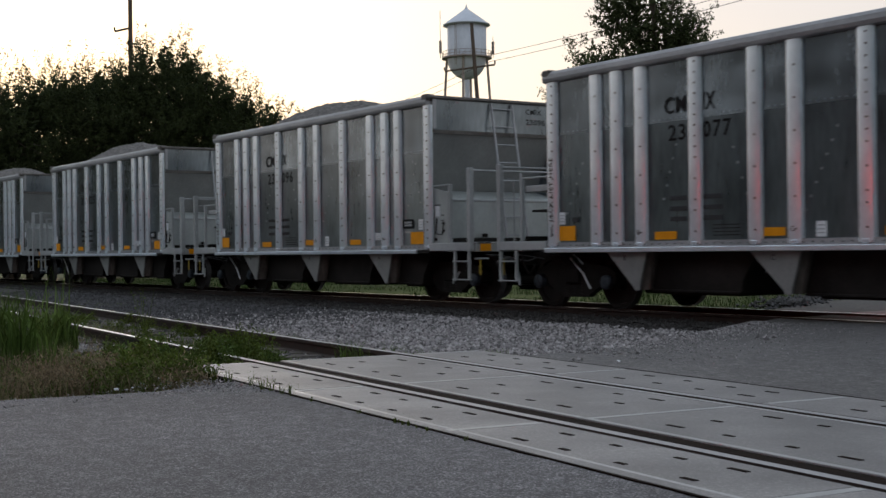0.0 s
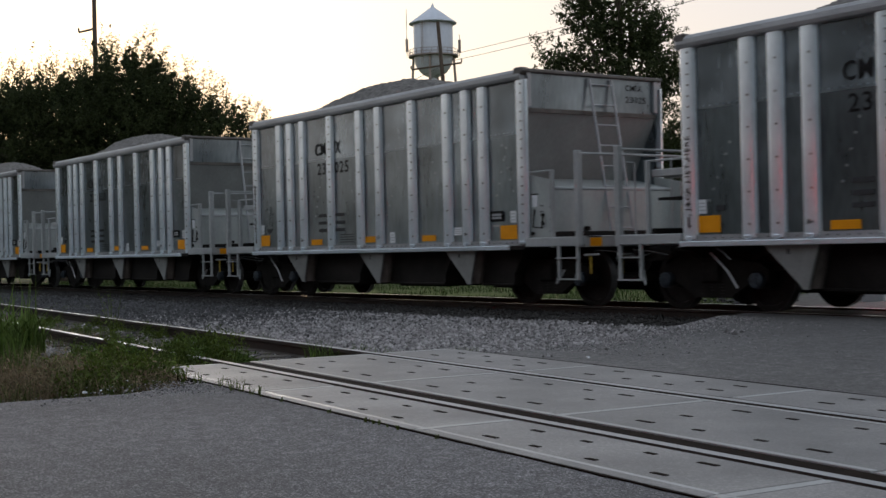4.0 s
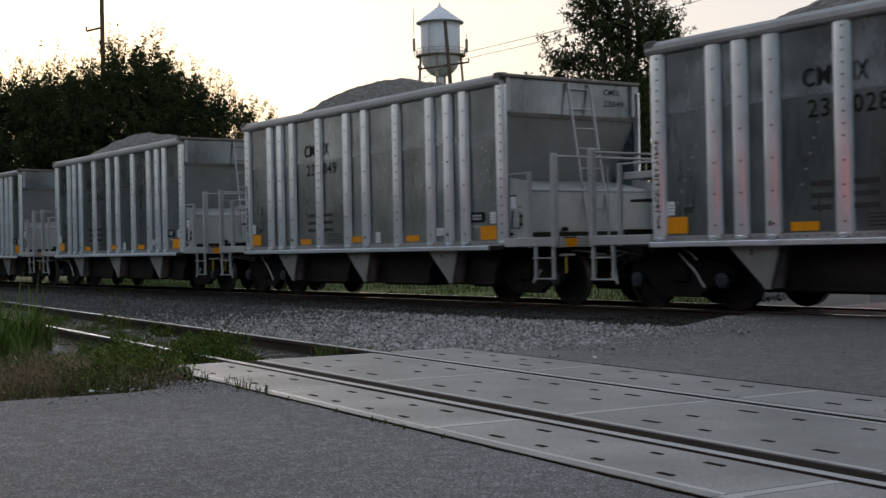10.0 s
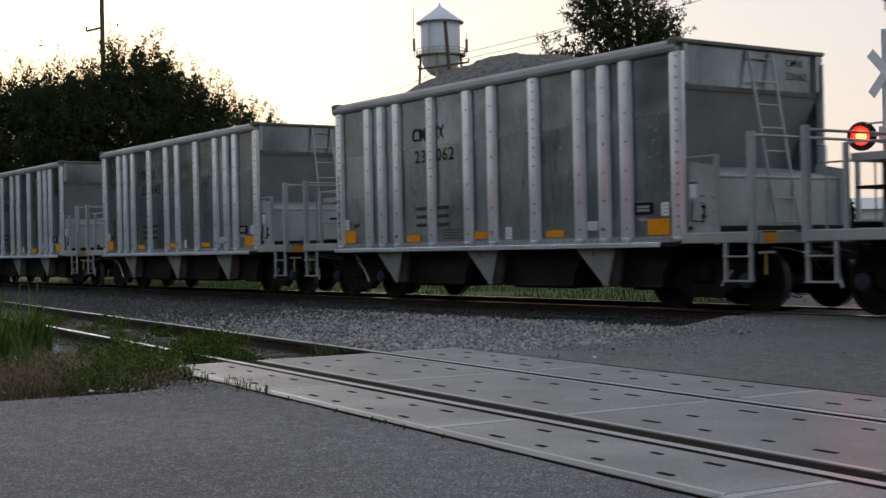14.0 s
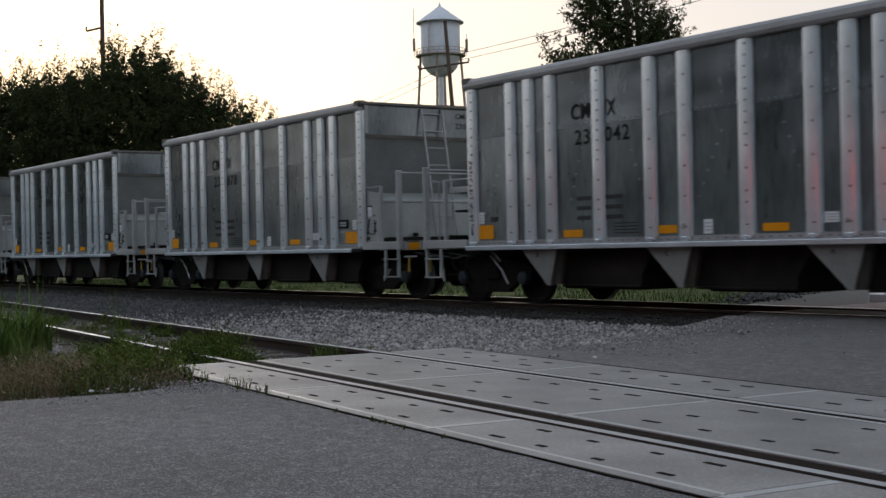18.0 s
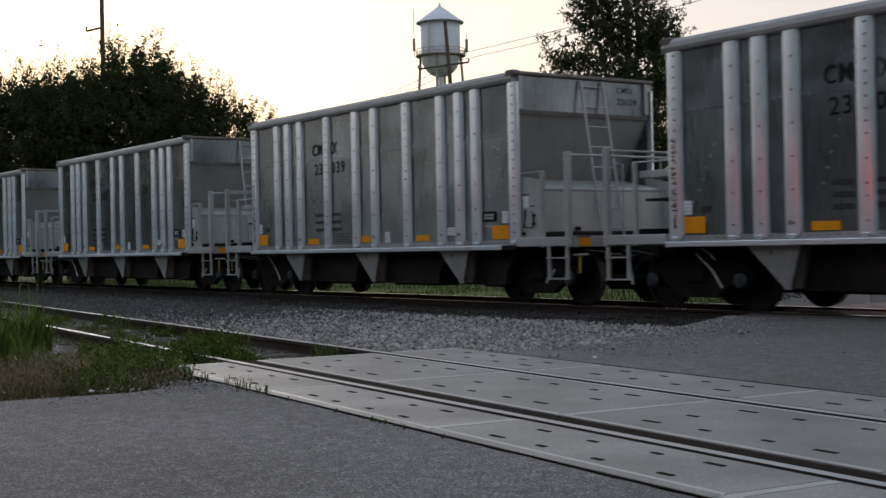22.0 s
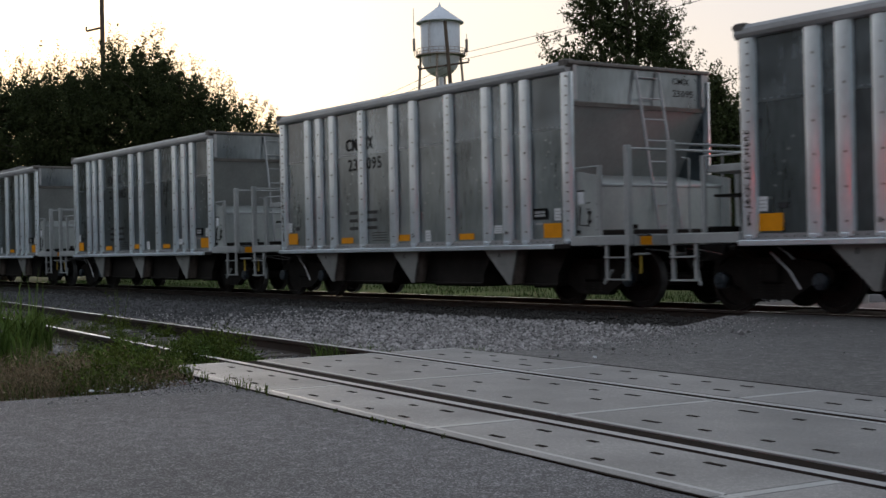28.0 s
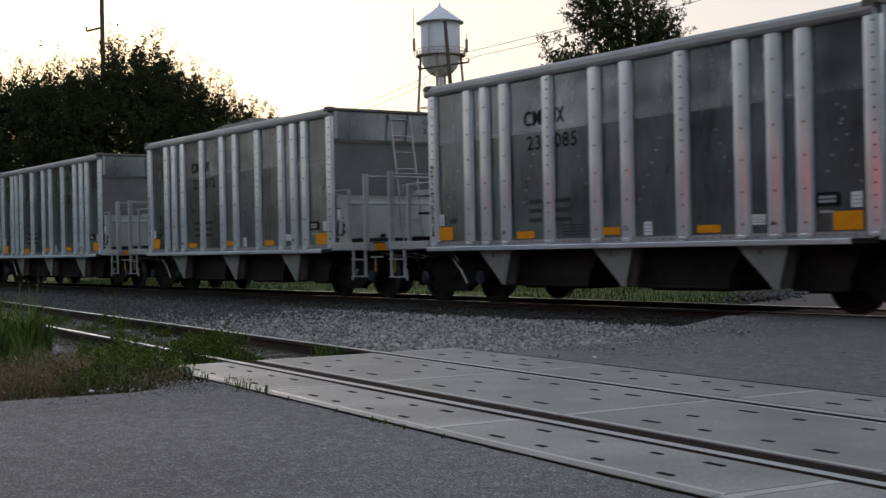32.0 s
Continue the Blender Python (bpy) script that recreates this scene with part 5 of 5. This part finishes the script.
def build_weeds():
    verge = strip_patch(((-11.2, 2.4), (-9.75, 4.25)), ((-16.0, 4.3), (-11.0, 4.6)))
    brush(61, 36000, verge, (.10, .30), (.007, .024), M_DRY, "dry_brush", "tangled dry brown growth along the siding", 95, .26)
    brush(62, 7000, verge, (.08, .30), (.010, .030), M_WEED, "green_brush", "tangled green growth along the siding", 20, .2)
    gauge = strip_patch(((-11.5, 4.6), (-13.9, 4.7)), ((-11.7, 6.0), (-13.6, 6.1)), -.16)
    brush(63, 21000, gauge, (.10, .36), (.010, .030), M_WEED, "leafy_brush", "bushy green weeds over the siding rail", 34, .22)
    brush(65, 7000, gauge, (.10, .34), (.010, .028), M_GRASS, "leafy_brush", "light green weeds over the siding rail", 16, .2)
    corner = strip_patch(((-10.5, 3.7), (-10.0, 4.3)), ((-11.4, 4.3), (-10.7, 4.6)), -.16)
    brush(64, 9000, corner, (.14, .34), (.012, .032), M_WEED, "leafy_brush", "dark green weeds at the road corner", 14, .2)
    far_side = strip_patch(((-15, 6.0), (-24, 6.6)), ((-15, 7.4), (-24, 8.0)), -.16)
    brush(66, 9000, far_side, (.06, .22), (.008, .022), M_WEED, "leafy_brush", "scattered weeds between the siding rails", 30, .16)
    edge = strip_patch(((-11.2, 2.2), (-9.7, 4.2)), ((-16.5, 4.3), (-11.0, 4.55)))
    blades(31, 5000, edge, (.08, .34), (.0015, .0035), M_DRY, "dry_grass", "dry brown grass along the siding", 1.3)
    blades(37, 3000, edge, (.06, .26), (.002, .005), M_GRASS, "low_grass", "low green grass along the siding", 1.1)
    blades(32, 900, patch(-13.9, 3.5, 1.0, .5), (.4, .95), (.008, .017), M_GRASS, "tall_grass", "tall broad-bladed green grass beside the siding", .55)
    blades(41, 420, patch(-15.7, 4.85, .45, .22), (.25, .66), (.012, .022), M_GRASS, "tall_grass", "clump of broad bright green blades by the rail", .6)
    blades(42, 14, patch(-15.6, 4.8, .3, .15), (.8, 1.2), (.008, .014), M_GRASS, "tall_grass", "few long arching grass stems", .5)
    blades(38, 2500, patch(-15.5, 3.4, 1.6, .9), (.2, .6), (.004, .009), M_GRASS, "tall_grass", "tall green grass beside the siding", .7)
    blades(34, 2600, strip_patch(((-11.1, 4.9), (-24, 6.1)), ((-11.3, 6.2), (-24, 7.6)), -.2), (.06, .22), (.002, .005), M_GRASS, "track_grass", "thin grass between the siding rails", .9)
    blades(39, 2500, strip_patch(((-12.5, 4.9), (-26, 6.2)), ((-12.5, 6.2), (-26, 7.6)), -.2), (.05, .2), (.002, .004), M_DRY, "dead_grass", "dead grass between the siding rails", 1.2)
    for k, (x, y, n, h) in enumerate(((-11.9, 6.75, 60, .34), (-11.3, 7.2, 45, .26), (-11.0, 7.5, 40, .2), (-10.2, 8.0, 40, .12), (-12.6, 7.1, 40, .18), (-14.4, 7.43, 40, .24), (-17, 8.2, 40, .16), (-11.3, 6.5, 40, .36), (-12.7, 7.77, 40, .18), (-11.5, 8.4, 40, .14))):
        blades(50 + k, n, patch(x, y, .16, .12, -.19), (h * .4, h), (.003, .006), M_GRASS, "grass_tuft", "thin green grass tuft in the gravel", .8)
    def beyond(g, n):
        x, y = -g.uniform(13.8, 62, n), g.uniform(18.3, 30, n)
        keep = np.array([noise.noise((a * .35, b * .5, 8.0)) > -.12 and a < -16.2 - .35 * (b - 18) for a, b in zip(x, y)])
        return np.stack([x[keep], y[keep], np.full(keep.sum(), -.25)], 1)
    blades(36, 24000, beyond, (.04, .17), (.005, .012), M_VERGE, "verge_grass", "rough patchy green grass beyond the main line", 1.0)
    blades(40, 1500, beyond, (.04, .14), (.004, .009), M_DRY, "verge_straw", "dry straw among the grass beyond the main line", 1.2)
    r = random.Random(5)
    for i in range(28):
        x = -11.3 - 3.4 * r.random() ** 1.2
        weed((x, 5.1 + (-11.3 - x) * .1 + r.uniform(-.45, .75), -.2), r.uniform(.14, .32), 100 + i, 130)
    for i in range(16):
        weed((r.uniform(-11.6, -9.9), r.uniform(3.5, 4.5), -.18), r.uniform(.14, .3), 200 + i, 100)
    for i in range(16):
        q = siding(r.uniform(-2.2, .4), -.78 + r.uniform(-.05, .03))
        weed((q.x, q.y, -.03), r.uniform(.05, .12), 300 + i, 40)
    for i in range(10):
        q = siding(r.uniform(.4, 3.2), -.79)
        weed((q.x, q.y, -.02), r.uniform(.02, .05), 330 + i, 25)
    for x, y, h in ((-17.9, 6.85, .8), (-16.2, 6.05, .45), (-13.6, 3.4, .8), (-15.2, 3.6, .7)):
        weed((x, y, -.2), h, int(-x * 10), 60)


build_weeds()


def litter(at, size, seed):
    r = random.Random(seed)
    bm = bmesh.new()
    bmesh.ops.create_icosphere(bm, subdivisions=2, radius=size)
    for v in bm.verts:
        v.co *= r.uniform(.55, 1.2)
        v.co.z = max(v.co.z * .6, -size * .3)
    ob = new("crumpled_paper", finish(bm, M_LABEL))
    tagged_at(ob, "small crumpled white paper lying at the road edge", "litter", at)


for i, (x, y, z, k) in enumerate(((-9.35, 3.35, .008, .020), (-9.42, 3.5, .006, .011), (-8.75, 7.72, .01, .02), (-10.05, 3.95, .0, .012))):
    litter((x, y, z), k, i)

# ---- all that moves ----
ROLL = [-7.4194439, 4.368713, -.0074400233, .0007724439, -1.3868473e-05, 7.8915105e-08]     # way of the first car's end
# the train surges a little: second, metres ahead of the even run
SURGE = [(0, .022), (1, -.004), (2, -.014), (3, -.03), (6, -.003), (7, -.001), (8, .029), (9, .016), (10, .010), (11, .032), (12, .017), (13, -.041), (14, -.041),
         (17, -.016), (18, -.022), (19, .002), (20, .02), (21, .009), (22, 0), (23, .02), (24, .018), (25, -.006), (28, -.003), (29, .02), (30, -.059), (31, -.003), (32, .028)]


def train_way(t):
    return sum(c * t ** i for i, c in enumerate(ROLL)) + float(np.interp(t, [a for a, b in SURGE], [b for a, b in SURGE]))


def motions():
    for i, (car, load) in enumerate(TRAIN):
        rows = [(t, pose(train_way(t) - i * PITCH - HALF, LINE_Y, 0)) for t in range(33)]
        walk(car, rows)
        walk(load, rows)
    spin = [(k / 10, train_way(k / 10) / .457) for k in range(321)]
    for car, load in TRAIN:
        for o in car.children_recursive:
            if o.name.split(".")[0] == "wheelset":
                at = Matrix.Translation(o.location)
                walk(o, [(t, at @ Matrix.Rotation(a, 4, "Y")) for t, a in spin])
    # the lamps of a signal flash in turn, 1.109 s a round
    for k, (root, first, second) in enumerate((FAR_SIGNAL, NEAR_SIGNAL)):
        for lens, shift in ((first, 0.0), (second, .5545)):
            at = Matrix.Translation(lens.location)
            t, keys = 7.98 - 9 * 1.109 + shift, []
            while t < 34:
                keys += [(t - .07, 180), (t - .033, 100), (t, 20), (t + .034, 0), (t + .5545 - .07, 0), (t + .5545 - .033, -80), (t + .5545, -160), (t + .5545 + .034, -180)]
                t += 1.109
            keys = [(round(a * 30) / 30, b) for a, b in keys]
            angle = np.interp(0, [a for a, b in keys], [b for a, b in keys])
            rows = [(0.0, angle)] + [(a, b) for a, b in keys if 0 < a < 32] + [(32.0, np.interp(32, [a for a, b in keys], [b for a, b in keys]))]
            walk(lens, [(a, at @ Matrix.Rotation(radians(b), 4, "Z")) for a, b in rows])


motions()
